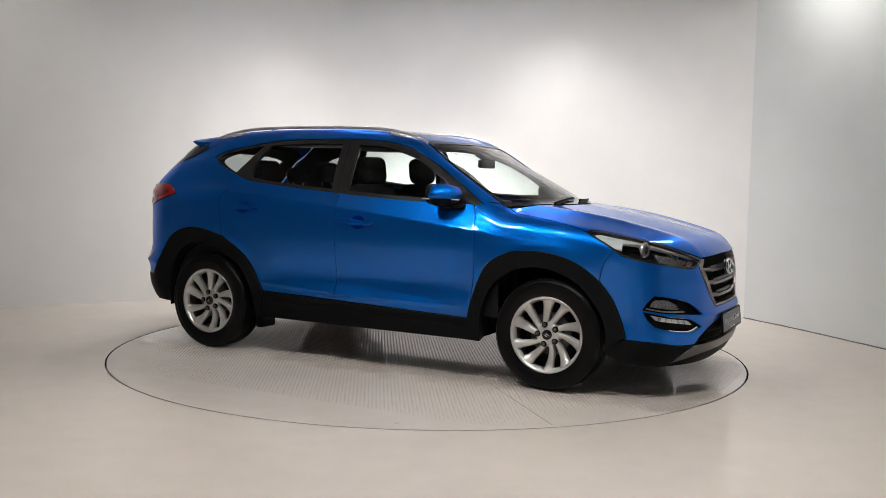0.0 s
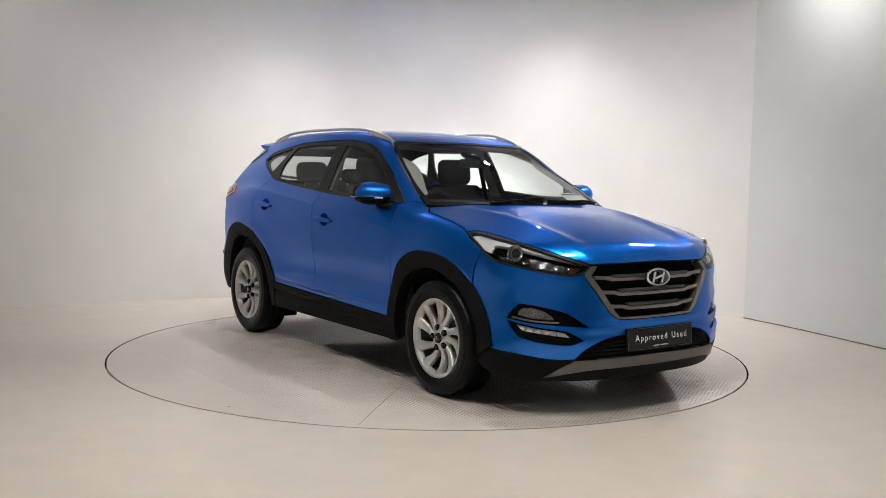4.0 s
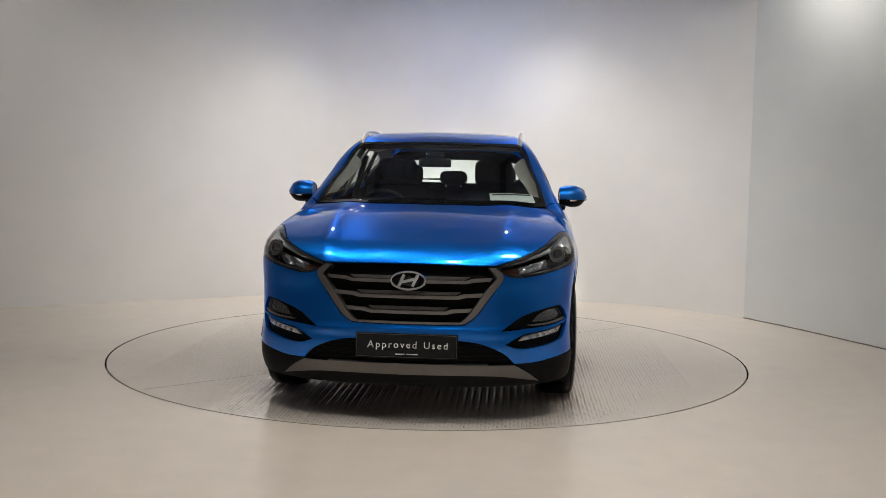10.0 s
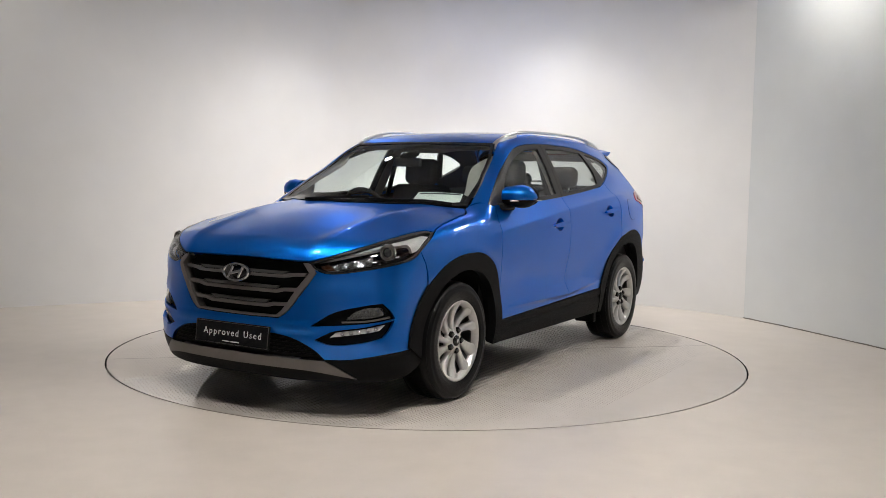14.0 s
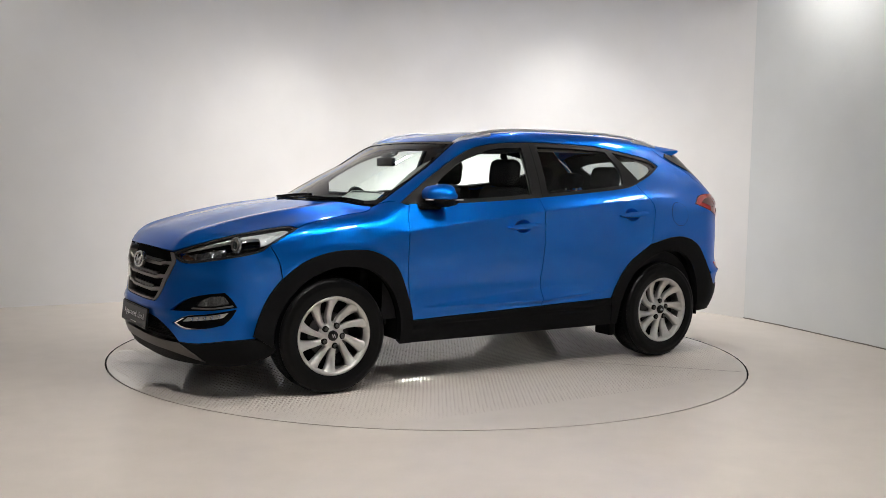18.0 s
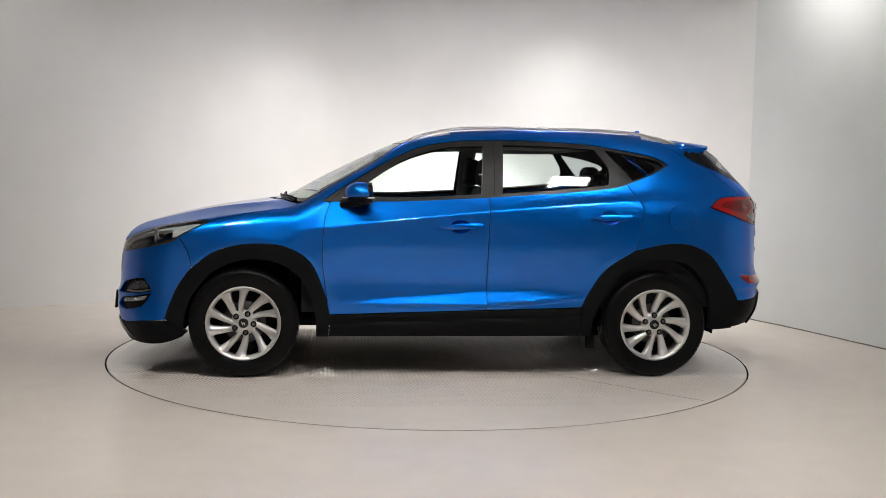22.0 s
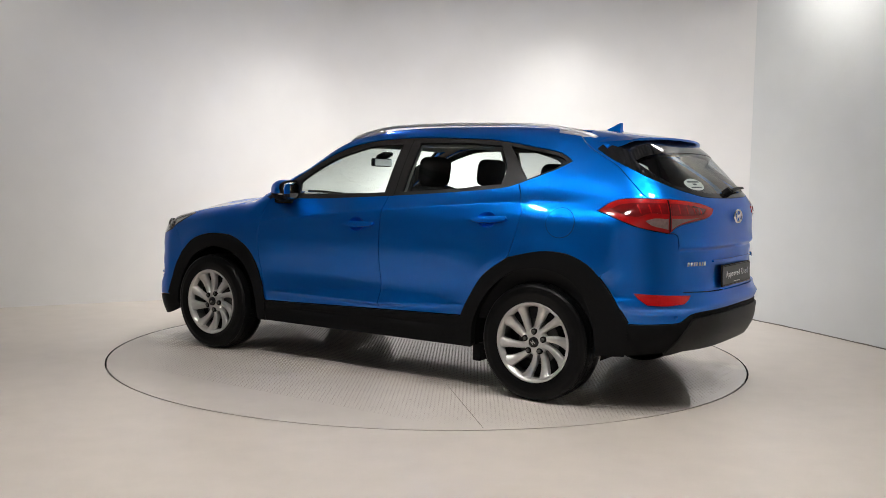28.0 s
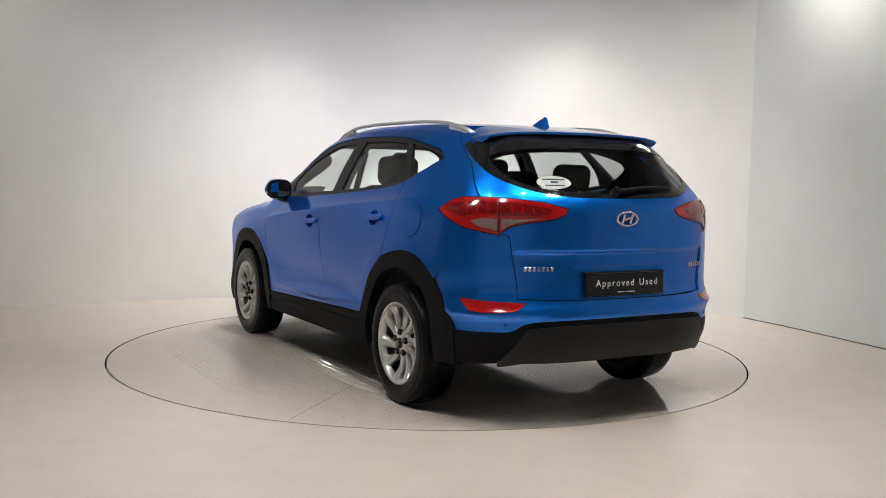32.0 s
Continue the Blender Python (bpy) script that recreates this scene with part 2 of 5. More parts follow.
def shrink(poly, d):
    """The outline moved inwards by d."""
    p = np.array(poly)
    nxt, prv = np.roll(p, -1, 0), np.roll(p, 1, 0)
    area = 0.5 * np.sum(p[:, 0] * nxt[:, 1] - nxt[:, 0] * p[:, 1])

    def normal(e):
        e = e / (np.linalg.norm(e, axis=1)[:, None] + 1e-12)
        return np.stack([-e[:, 1], e[:, 0]], 1) * np.sign(area)
    n = normal(nxt - p) + normal(p - prv)
    ln = np.linalg.norm(n, axis=1)[:, None]
    return p + n / (ln + 1e-9) * d * np.minimum(2 / (ln + 1e-9), 2.0)


def fill(poly, holes, step):
    """Triangles that fill an outline, with grid points inside."""
    from mathutils.geometry import delaunay_2d_cdt
    loops = [np.array(poly)] + [np.array(h) for h in holes]
    pts, edges = [], []
    for l in loops:
        s = len(pts)
        pts += [tuple(p) for p in l]
        edges += [(s + i, s + (i + 1) % len(l)) for i in range(len(l))]
    lo, hi = loops[0].min(0), loops[0].max(0)
    gx, gy = np.meshgrid(np.arange(lo[0] + step / 2, hi[0], step), np.arange(lo[1] + step / 2, hi[1], step))
    gx = gx + (np.arange(gx.shape[0])[:, None] % 2) * step / 2
    g = np.stack([gx.ravel(), gy.ravel()], 1)
    keep = inside(g, loops[0])
    for h in loops[1:]:
        keep &= ~inside(g, h)
    g = g[keep]
    if len(g):
        rim = np.array(pts)
        keep = np.array([np.min(np.sum((rim - p) ** 2, 1)) > (0.45 * step) ** 2 for p in g])
        g = g[keep]
    nb = len(pts)
    r = delaunay_2d_cdt([Vector(p) for p in pts] + [Vector(p) for p in g], edges, [], 0, 1e-6)
    v = np.array([tuple(p) for p in r[0]])
    f = np.array([t for t in r[2] if len(t) == 3])
    mid = v[f].mean(1)
    ok = inside(mid, loops[0])
    for h in loops[1:]:
        ok &= ~inside(mid, h)
    f = f[ok]
    a, b, c = v[f[:, 0]], v[f[:, 1]], v[f[:, 2]]
    flip = (b[:, 0] - a[:, 0]) * (c[:, 1] - a[:, 1]) - (b[:, 1] - a[:, 1]) * (c[:, 0] - a[:, 0]) < 0
    f[flip] = f[flip][:, ::-1]
    return v, f


# ---- the car's outer form: x forward, y to its left, z up, origin between the axles on the ground ----
SIDE_WIDTH = spline([(0.10, 0.80), (0.20, 0.853), (0.30, 0.884), (0.43, 0.900), (0.60, 0.904), (0.75, 0.910), (0.86, 0.918), (0.95, 0.913),
                     (1.03, 0.896), (1.10, 0.866), (1.17, 0.822), (1.30, 0.763), (1.40, 0.710), (1.50, 0.650), (1.60, 0.575), (1.75, 0.44)], 0.03)
NOSE = spline([(0.10, 2.10), (0.20, 2.175), (0.27, 2.212), (0.34, 2.232), (0.42, 2.238), (0.50, 2.225), (0.60, 2.215), (0.72, 2.210), (0.80, 2.195),
               (0.87, 2.165), (0.95, 2.11), (1.10, 2.0)], 0.03)
TAIL = spline([(0.10, 1.95), (0.20, 2.05), (0.28, 2.13), (0.36, 2.195), (0.45, 2.235), (0.58, 2.243), (0.66, 2.235), (0.72, 2.215), (0.85, 2.215),
               (1.00, 2.212), (1.12, 2.208), (1.19, 2.18), (1.26, 2.118), (1.383, 2.00), (1.52, 1.855), (1.60, 1.76), (1.80, 1.5)], 0.02)
TOP = spline([(-2.3, 1.48), (-1.864, 1.548), (-1.606, 1.582), (-1.267, 1.613), (-0.87, 1.630), (-0.47, 1.632), (-0.074, 1.615), (0.15, 1.583),
              (0.323, 1.537), (0.55, 1.440), (0.75, 1.343), (0.95, 1.236), (1.07, 1.165), (1.15, 1.131), (1.25, 1.117), (1.52, 1.078), (1.72, 1.037),
              (1.924, 0.986), (2.06, 0.945), (2.16, 0.912), (2.30, 0.82)], 0.05)


def smax(a, b, k):
    h = np.maximum(k - np.abs(a - b), 0) / k
    return np.maximum(a, b) + h * h * k / 4


def bump(v, centre, width):
    return np.exp(-((v - centre) / width) ** 2)


def ramp(v, a, b):
    t = np.clip((v - a) / (b - a), 0, 1)
    return t * t * (3 - 2 * t)


def width_at(x, z):
    w = SIDE_WIDTH(z)
    w = w - 0.055 * np.clip((x - 0.8) / 1.2, 0, 2) ** 2 * ramp(z, 0.2, 0.5) - 0.06 * np.clip((-1.1 - x) / 1.1, 0, 2) ** 2
    # shoulder over the rear wheel, wheel-arch flares, scooped lower doors
    w = w + 0.022 * bump(z, 1.10, 0.10) * ramp(-x, 0.7, 1.5)
    w = w + 0.012 * bump(x, 1.335, 0.5) * bump(z, 0.80, 0.16) + 0.012 * bump(x, -1.4, 0.5) * bump(z, 0.84, 0.16)
    w = w - 0.022 * bump(z, 0.60 + 0.02 * x, 0.10) * ramp(x, -0.95, -0.5) * ramp(-x, -0.95, -0.4)
    w = w - 0.020 * bump(z, 1.10, 0.17) * ramp(x, -0.1, 0.8)
    # the roof narrows fore and aft
    w = w - 0.10 * ramp(z, 1.2, 1.6) * np.clip((-0.9 - x) / 1.0, 0, 2) ** 2 - 0.02 * ramp(z, 1.2, 1.6) * np.clip((x - 0.1) / 0.6, 0, 2)
    return w


def body(x, y, z):
    """Negative inside the car, zero on its skin."""
    ay = np.abs(y)
    side = ay - width_at(x, z)
    nose = x - (NOSE(z) - 0.345 * (ay / 0.9) ** 3.2)
    tail = -x - (TAIL(z) - (0.33 + 0.05 * ramp(z, 1.1, 1.4)) * (ay / 0.9) ** 3.25)
    hood = ramp(x, 0.95, 1.2)
    crown = 0.105 * hood + 0.20 * ramp(x, 0.25, 0.6) * (1 - hood) + 0.065 * (1 - ramp(x, 0.25, 0.6))
    top = z - (TOP(x) - crown * y * y + 0.012 * bump(ay, 0.52, 0.12) * hood)
    ends = smax(smax(side, nose, 0.10), tail, 0.12)
    return smax(ends, top, 0.07)


def skin_normal(p):
    e = 2e-3
    x, y, z = p.T
    g = np.stack([body(x + e, y, z) - body(x - e, y, z), body(x, y + e, z) - body(x, y - e, z), body(x, y, z + e) - body(x, y, z - e)], 1)
    return g / (np.linalg.norm(g, axis=1)[:, None] + 1e-12)


# ways of unrolling the skin: side (x, z), top (x, y), front and rear (arc, z); one arc unit is 1.15 m turned about (+-1, 0)
ARC = 1.15


def ray_of(kind, q):
    a, b, o = q[:, 0], q[:, 1], np.zeros(len(q))
    if kind == "side":
        return np.stack([a, o, b], 1), np.stack([o, o + 1, o], 1), 0.2, 1.3
    if kind == "top":
        return np.stack([a, b, o], 1), np.stack([o, o, o + 1], 1), 0.75, 1.9
    if kind == "front":
        return np.stack([o + 1.0, o, b], 1), np.stack([np.cos(a / ARC), np.sin(a / ARC), o], 1), 0.2, 1.7
    return np.stack([o - 1.0, o, b], 1), np.stack([-np.cos(a / ARC), np.sin(a / ARC), o], 1), 0.15, 1.7


def to_skin(kind, q):
    q = np.atleast_2d(np.asarray(q, float))
    e, d, lo, hi = ray_of(kind, q)
    lo, hi = np.full(len(q), lo), np.full(len(q), hi)
    for _ in range(34):
        m = (lo + hi) / 2
        p = e + d * m[:, None]
        out = body(*p.T) > 0
        hi, lo = np.where(out, m, hi), np.where(out, lo, m)
    return e + d * ((lo + hi) / 2)[:, None]


def unroll(kind, p):
    p = np.atleast_2d(p)
    if kind == "side":
        return p[:, [0, 2]]
    if kind == "top":
        return p[:, [0, 1]]
    if kind == "front":
        return np.stack([ARC * np.arctan2(p[:, 1], p[:, 0] - 1.0), p[:, 2]], 1)
    return np.stack([ARC * np.arctan2(p[:, 1], -1.0 - p[:, 0]), p[:, 2]], 1)


def carry(run, a, b):
    """A run of points in one unrolling, as points in another."""
    return [tuple(q) for q in unroll(b, to_skin(a, np.array(flow(run, 0.03))))]


def panel(name, kind, poly, mat, parent, label="", holes=(), gap=0.0025, lift=0.0, depth=0.02, step=0.035, mirror=False, shape=None):
    """A sheet on the car's skin with edges that turn inwards. lift raises or sinks it; shape(p) adds relief."""
    loop = shrink(poly, gap)
    hs = [shrink(h, -gap) for h in holes]
    v2, f = fill(loop, hs, step)
    p = to_skin(kind, v2)
    n = skin_normal(p)
    relief = lift + (shape(p) if shape is not None else 0)
    q = p + n * (np.zeros(len(p)) + relief)[:, None]
    if shape is not None:
        e = 0.004
        t1 = np.cross(n, np.where(np.abs(n[:, 2:3]) < 0.9, [[0, 0, 1.0]], [[1.0, 0, 0]]))
        t1 /= np.linalg.norm(t1, axis=1)[:, None]
        t2 = np.cross(n, t1)
        g1 = (shape(p + t1 * e) - shape(p - t1 * e)) / (2 * e)
        g2 = (shape(p + t2 * e) - shape(p - t2 * e)) / (2 * e)
        m = n - t1 * g1[:, None] - t2 * g2[:, None]
        n2 = m / np.linalg.norm(m, axis=1)[:, None]
    else:
        n2 = n
    a, b, c = q[f[:, 0]], q[f[:, 1]], q[f[:, 2]]
    if np.mean(np.sum(np.cross(b - a, c - a) * n[f[:, 0]], 1)) < 0:
        f = f[:, ::-1]
    # turned-in edge along open borders
    count = {}
    for t in f:
        for i in range(3):
            e = (t[i], t[(i + 1) % 3])
            count[e] = count.get(e, 0) + 1
    verts, normals, faces = list(q), list(n2), [tuple(t) for t in f]
    if depth > 0:
        top, low = {}, {}
        border = [e for e in count if (e[1], e[0]) not in count]
        side = {}
        for i, j in border:
            w = np.cross(q[j] - q[i], n[i])
            w = w / (np.linalg.norm(w) + 1e-12)
            for k in (i, j):
                side[k] = side.get(k, 0) + w
        for k, w in side.items():
            w = w / (np.linalg.norm(w) + 1e-12)
            top[k] = len(verts)
            verts.append(q[k]), normals.append(w)
            low[k] = len(verts)
            verts.append(q[k] - n[k] * depth), normals.append(w)
        for i, j in border:
            faces.append((top[j], top[i], low[i], low[j]))
    verts, normals = np.array(verts), np.array(normals)
    if mirror:
        verts, normals = verts * (1, -1, 1), normals * (1, -1, 1)
        faces = [t[::-1] for t in faces]
    return part_np(name, verts, faces, mat, parent, label, True, normals)


def empty(name, parent=None):
    ob = new(name)
    ob.empty_display_size = 0.2
    if parent is not None:
        ob.parent = parent
    return ob


# ---- the room ----
def wall(name, line, label, mat=None):
    """A wall of 0.15 m thickness behind a plan line whose right-hand side is the room."""
    p = np.array(line, float)
    d = np.gradient(p, axis=0)
    d /= np.linalg.norm(d, axis=1)[:, None]
    back = p + np.stack([-d[:, 1], d[:, 0]], 1) * 0.15
    n = len(p)
    v = [(*q, z) for q in p for z in (-0.02, HEIGHT)]
    v += [(*q, z) for q, r in zip(p, back) for q, z in ((q, -0.02), (q, HEIGHT), (r, HEIGHT), (r, -0.02))]
    f = [(2 * i, 2 * i + 1, 2 * i + 3, 2 * i + 2) for i in range(n - 1)]
    o = 2 * n
    for i in range(n - 1):
        for k in (1, 2, 3):
            l = (k + 1) % 4
            f.append((o + 4 * i + k, o + 4 * i + l, o + 4 * i + 4 + l, o + 4 * i + 4 + k))
    f += [(o, o + 3, o + 2, o + 1), tuple(o + 4 * (n - 1) + k for k in range(4))]
    ob = part_np(name, v, f, mat or WALL, None, "", False)
    for q in ob.data.polygons[:n - 1]:
        q.use_smooth = True
    return tagged(ob, label, "wall", kind="structure")


HEIGHT = 4.2
bend = [tuple(p) for p in flow([(-1.45, 3.187), (-1.20, 3.322), (-1.08, 3.385), (-0.98, 3.412), (-0.86, 3.405), (-0.60, 3.37), (0.2, 3.24), (1.2, 3.06), (1.9, 2.90), (2.35, 2.64), (2.70, 2.33), (2.99, 1.95)], 0.10)]
wall("wall_left", [(-7.2, -0.08), bend[0]], "smooth pale grey painted wall behind the turntable")
wall("wall_back", bend, "smooth pale grey wall, gently curved at its ends")
wall("wall_right", [bend[-1], (3.17, 1.55), (3.32, 1.16), (3.62, 0.30), (4.40, -2.00), (5.2, -4.5)], "smooth pale grey wall, its weaker cooler light put into the colour", WALL_DIMMED)
wall("wall_side", [(5.2, -4.5), (5.2, -11.0)], "plain dark grey painted wall", WALL_GREY)
wall("wall_rear", [(5.2, -11.0), (-7.2, -11.0)], "plain dark grey painted wall", WALL_GREY)
wall("wall_far_left", [(-7.2, -11.0), (-7.2, -0.10)], "plain dark grey painted wall", WALL_GREY)


def build_floor():
    n = 192
    bm = bmesh.new()
    ring = [bm.verts.new(((RING + 0.012) * math.cos(2 * math.pi * i / n), (RING + 0.012) * math.sin(2 * math.pi * i / n), 0)) for i in range(n)]
    low = [bm.verts.new((v.co.x, v.co.y, -0.10)) for v in ring]
    out = []
    for i in range(n):
        a = 2 * math.pi * i / n
        s = 1 / max(abs(math.cos(a)), abs(math.sin(a)))
        out.append(bm.verts.new((13 * s * math.cos(a), 13 * s * math.sin(a), 0)))
    for i in range(n):
        j = (i + 1) % n
        bm.faces.new((ring[i], out[i], out[j], ring[j]))
        bm.faces.new((low[i], ring[i], ring[j], low[j]))
    bm.faces.new(low)
    bmesh.ops.recalc_face_normals(bm, faces=bm.faces)
    ob = part("floor", bm, FLOOR, None)
    ob.data.materials.append(SHADOW)
    for p in ob.data.polygons:
        if p.center.z < -0.01:
            p.material_index = 1
    return tagged(ob, "glossy beige painted floor with a round turntable pit", "floor", kind="structure")


build_floor()

# dark open joint along the foot of the right-hand wall
joint = flow([(2.99, 1.95), (3.17, 1.55), (3.32, 1.16), (3.62, 0.30), (4.40, -2.00)], 0.08)
v, f = [], []
for i, (x, y) in enumerate(joint):
    tall = 0.010 + 0.005 * noise.noise(Vector((i * 0.6, 0, 0)))
    v += [(x - 0.004, y, -0.002), (x - 0.004, y, tall), (x + 0.02, y, tall), (x + 0.02, y, -0.002)]
f = [(4 * i + k, 4 * i + 4 + k, 4 * i + 5 + k, 4 * i + 1 + k) for i in range(len(joint) - 1) for k in range(3)]
tagged(part_np("trim", v, f, SCUFF, None, "", False), "dark uneven joint between wall and floor", "joint", kind="structure")
# corrugated ceiling deck, ribs running towards the back wall
v, f = [], []
for i in range(37):
    for x, z in ((0.0, 0.0), (0.13, 0.0), (0.17, 0.08), (0.30, 0.08)):
        v += [(-7.4 + 0.347 * i + x, y, HEIGHT + z) for y in (-11.2, 3.8)]
rim = len(v)
f = [(2 * i, 2 * i + 1, 2 * i + 3, 2 * i + 2) for i in range(rim // 2 - 1)]
v += [(x, y, HEIGHT + 0.14) for x in (-7.4, v[rim - 1][0]) for y in (-11.2, 3.8)]
f.append((rim, rim + 2, rim + 3, rim + 1))
tagged(part_np("ceiling", v, f, CEILING, None, "", False), "grey corrugated ceiling deck above the turntable", "ceiling", kind="structure")


for bx in (-3.2, -1.1, 1.1, 3.2):
    bm = bmesh.new()
    box(bm, (0.10, 12.0, 0.16), (bx, -4.2, HEIGHT - 0.085), bevel=0.006, segs=1)
    tagged(part("ceiling_beam", bm, TRIM, None), "dark steel beam under the ceiling", "beam", "ceiling beams", "structure")


def ceiling_light(x, y, z, w, d, turn, power, tilt=0.0):
    """A flat light panel with three bright strips in a slim frame, hung under the ceiling."""
    ob = empty("ceiling_light")
    bm = bmesh.new()
    box(bm, (w + 0.06, d + 0.06, 0.05), (0, 0, 0.03), bevel=0.008)
    part("frame", bm, SILVER, ob)
    m = bpy.data.materials.get("lamp_%g" % power) or material("lamp_%g" % power, (0.9, 0.9, 0.9), 0.5, spread=0, emit=power)
    for i in range(3):
        bm = bmesh.new()
        box(bm, (w, d / 3 - 0.03, 0.012), (0, (i - 1) * d / 3, 0.0), bevel=0.003, segs=1)
        part("diffuser", bm, m, ob)
    for sx in (-1, 1):
        bm = bmesh.new()
        box(bm, (0.02, 0.02, HEIGHT - z - 0.05), (0, 0, (HEIGHT - z - 0.05) / 2))
        hang = part("hanger", bm, TRIM, ob)
        hang.location = (sx * w * 0.42, 0, 0.055)
        if tilt:
            hang.rotation_euler = (-radians(tilt), 0, 0)
    ob.matrix_basis = pose(x, y, z, tilt, 0, turn)
    return tagged(ob, "white ceiling light panel with three bright strips", "ceiling light", "light panels over the turntable")


for lx, ly, lz, w, d, p, tl in LAMPS:
    ceiling_light(lx, ly, lz, w, d, 0, p, tl)


def fill_spot_can(eye, target):
    """A small black can round each added fill spot, none of which is seen."""
    ob = empty("ceiling_spotlight")
    v, f = [], []
    for r, z in ((0.085, -0.02), (0.095, -0.02), (0.095, 0.14), (0.06, 0.18), (0.0, 0.18)):
        v += [(r * math.cos(2 * math.pi * k / 20), r * math.sin(2 * math.pi * k / 20), z) for k in range(20)]
    f = [(20 * i + k, 20 * i + (k + 1) % 20, 20 * i + 20 + (k + 1) % 20, 20 * i + 20 + k) for i in range(4) for k in range(20)]
    part_np("can", v, f, TRIM, ob, "", True)
    up = HEIGHT - eye[2] + 0.08
    v, f = tube([(0, 0, 0.10), (0, 0, up)], 0.012, 8)
    part_np("stem", v, f, TRIM, ob)
    ob.matrix_basis = pose(*eye)
    return tagged(ob, "small black can on a stem round an added, unseen fill spot", "spotlight", "spotlights over the turntable")


for eye, target, watts, cone in FILL_SPOTS:
    fill_spot_can(eye, target)

# ---- the turntable ----
def build_turntable():
    table = empty("turntable")
    n = 192
    bm = bmesh.new()
    top = [bm.verts.new((RING * math.cos(2 * math.pi * i / n), RING * math.sin(2 * math.pi * i / n), 0.0)) for i in range(n)]
    low = [bm.verts.new((v.co.x, v.co.y, -0.05)) for v in top]
    bm.faces.new(top)
    for i in range(n):
        bm.faces.new((top[i], low[i], low[(i + 1) % n], top[(i + 1) % n]))
    part("deck", bm, PLATE, table)
    # raised lozenges of the tread plate, in alternate directions, worn flat towards the rim
    pitch, verts, faces = 0.027, [], []
    k = int(2.2 / pitch)
    for i in range(-k, k + 1):
        for j in range(-k, k + 1):
            x, y = (i + 0.5 * (j % 2)) * pitch, j * pitch * 0.8
            r = math.hypot(x, y)
            if r > 2.24:
                continue
            # paint lies thicker towards the rim and fills the pattern in patches
            worn = 1.98 + 0.25 * noise.noise(Vector((x * 0.9, y * 0.9, 3.0))) + 0.12 * noise.noise(Vector((x * 4, y * 4, 7.0)))
            keep = min(max((worn + 0.35 - r) / 0.7, 0.0), 1.0)
            # paint rubbed smooth where people walk beside the car
            keep *= 1 - 0.80 * ramp(abs(y + 0.25 * noise.noise(Vector((x * 1.5, y * 1.5, 11.0)))), 0.80, 1.15)
            if keep <= 0.02:
                continue
            a = radians(38 if j % 2 else -38)
            c, s = math.cos(a), math.sin(a)
            h = 0.0046 * keep ** 1.25
            b = len(verts)
            for u, w, z in ((-0.0145, 0, -0.0003), (0, -0.0068, -0.0003), (0.0145, 0, -0.0003), (0, 0.0068, -0.0003), (-0.006, 0, h), (0.006, 0, h)):
                verts.append((x + c * u - s * w, y + s * u + c * w, z))
            faces += [(b, b + 1, b + 5, b + 4), (b + 1, b + 2, b + 5), (b + 2, b + 3, b + 4, b + 5), (b + 3, b, b + 4)]
    tread = part_np("tread", verts, faces, TREAD, table, "raised lozenge tread", False)
    tagged(tread, kind="stuff")
    bm = bmesh.new()
    box(bm, (4.46, 0.0035, 0.0008), (0.055, 0.055, 0.0005), Matrix.Rotation(radians(-46), 3, "Z"))
    part("plate_joint", bm, SCUFF, table, "thin joint between two deck plates")
    # small scuffs and bits of grit
    rng, verts, faces = random.Random(5), [], []
    for i in range(34):
        r, a, turn = 2.2 * math.sqrt(rng.random()), rng.uniform(0, 6.28), rng.uniform(0, 3.14)
        l, w = rng.uniform(0.004, 0.016), rng.uniform(0.002, 0.005)
        b = len(verts)
        for k in range(8):
            u, q = l * math.cos(k * math.pi / 4) * rng.uniform(0.7, 1), w * math.sin(k * math.pi / 4) * rng.uniform(0.7, 1)
            verts.append((r * math.cos(a) + u * math.cos(turn) - q * math.sin(turn), r * math.sin(a) + u * math.sin(turn) + q * math.cos(turn), 0.0009))
        verts.append((r * math.cos(a), r * math.sin(a), 0.0022))
        faces += [(b + k, b + (k + 1) % 8, b + 8) for k in range(8)]
    tagged(part_np("grit", verts, faces, SCUFF, table, "specks of grit and scuffs", False), kind="stuff")
    return tagged(table, "round painted steel tread-plate turntable flush with the floor", "turntable")


turntable = build_turntable()

# ---- the car ----
car = empty("car")
tagged(car, "bright metallic blue compact SUV parked on a turntable", "car")
mir = lambda run: [(-a, b) for a, b in reversed(run)]
both = lambda run: run + mir(run)[1:] if abs(run[-1][0]) < 1e-6 else run + mir(run)

# lines on the skin
LAMP_TOP = [(0.43, 0.826), (0.635, 0.895), (0.83, 0.952), (1.06, 0.992), (1.15, 0.983)]
LAMP_LOW = [(1.15, 0.983), (1.05, 0.915), (0.95, 0.845), (0.74, 0.800), (0.545, 0.773), (0.455, 0.795)]
GRILLE_SIDE = [(0.43, 0.826), (0.47, 0.775), (0.40, 0.67), (0.33, 0.57), (0.275, 0.528)]
GRILLE_LOW = [(0.275, 0.528), (0.14, 0.524), (0.0, 0.523)]
DOOR_CUT = [(0.80, 1.112), (0.832, 1.0), (0.845, 0.783), (0.828, 0.601), (0.795, 0.403)]
PILLAR_CUT = [(-0.225, 1.161), (-0.212, 0.804), (-0.212, 0.436)]
REAR_CUT = [(-1.150, 1.262), (-1.222, 1.131), (-1.235, 1.078), (-1.193, 0.896), (-1.172, 0.833)]
ARCH_F1 = [(1.823, 0.372), (1.79, 0.472), (1.735, 0.59), (1.655, 0.695)]
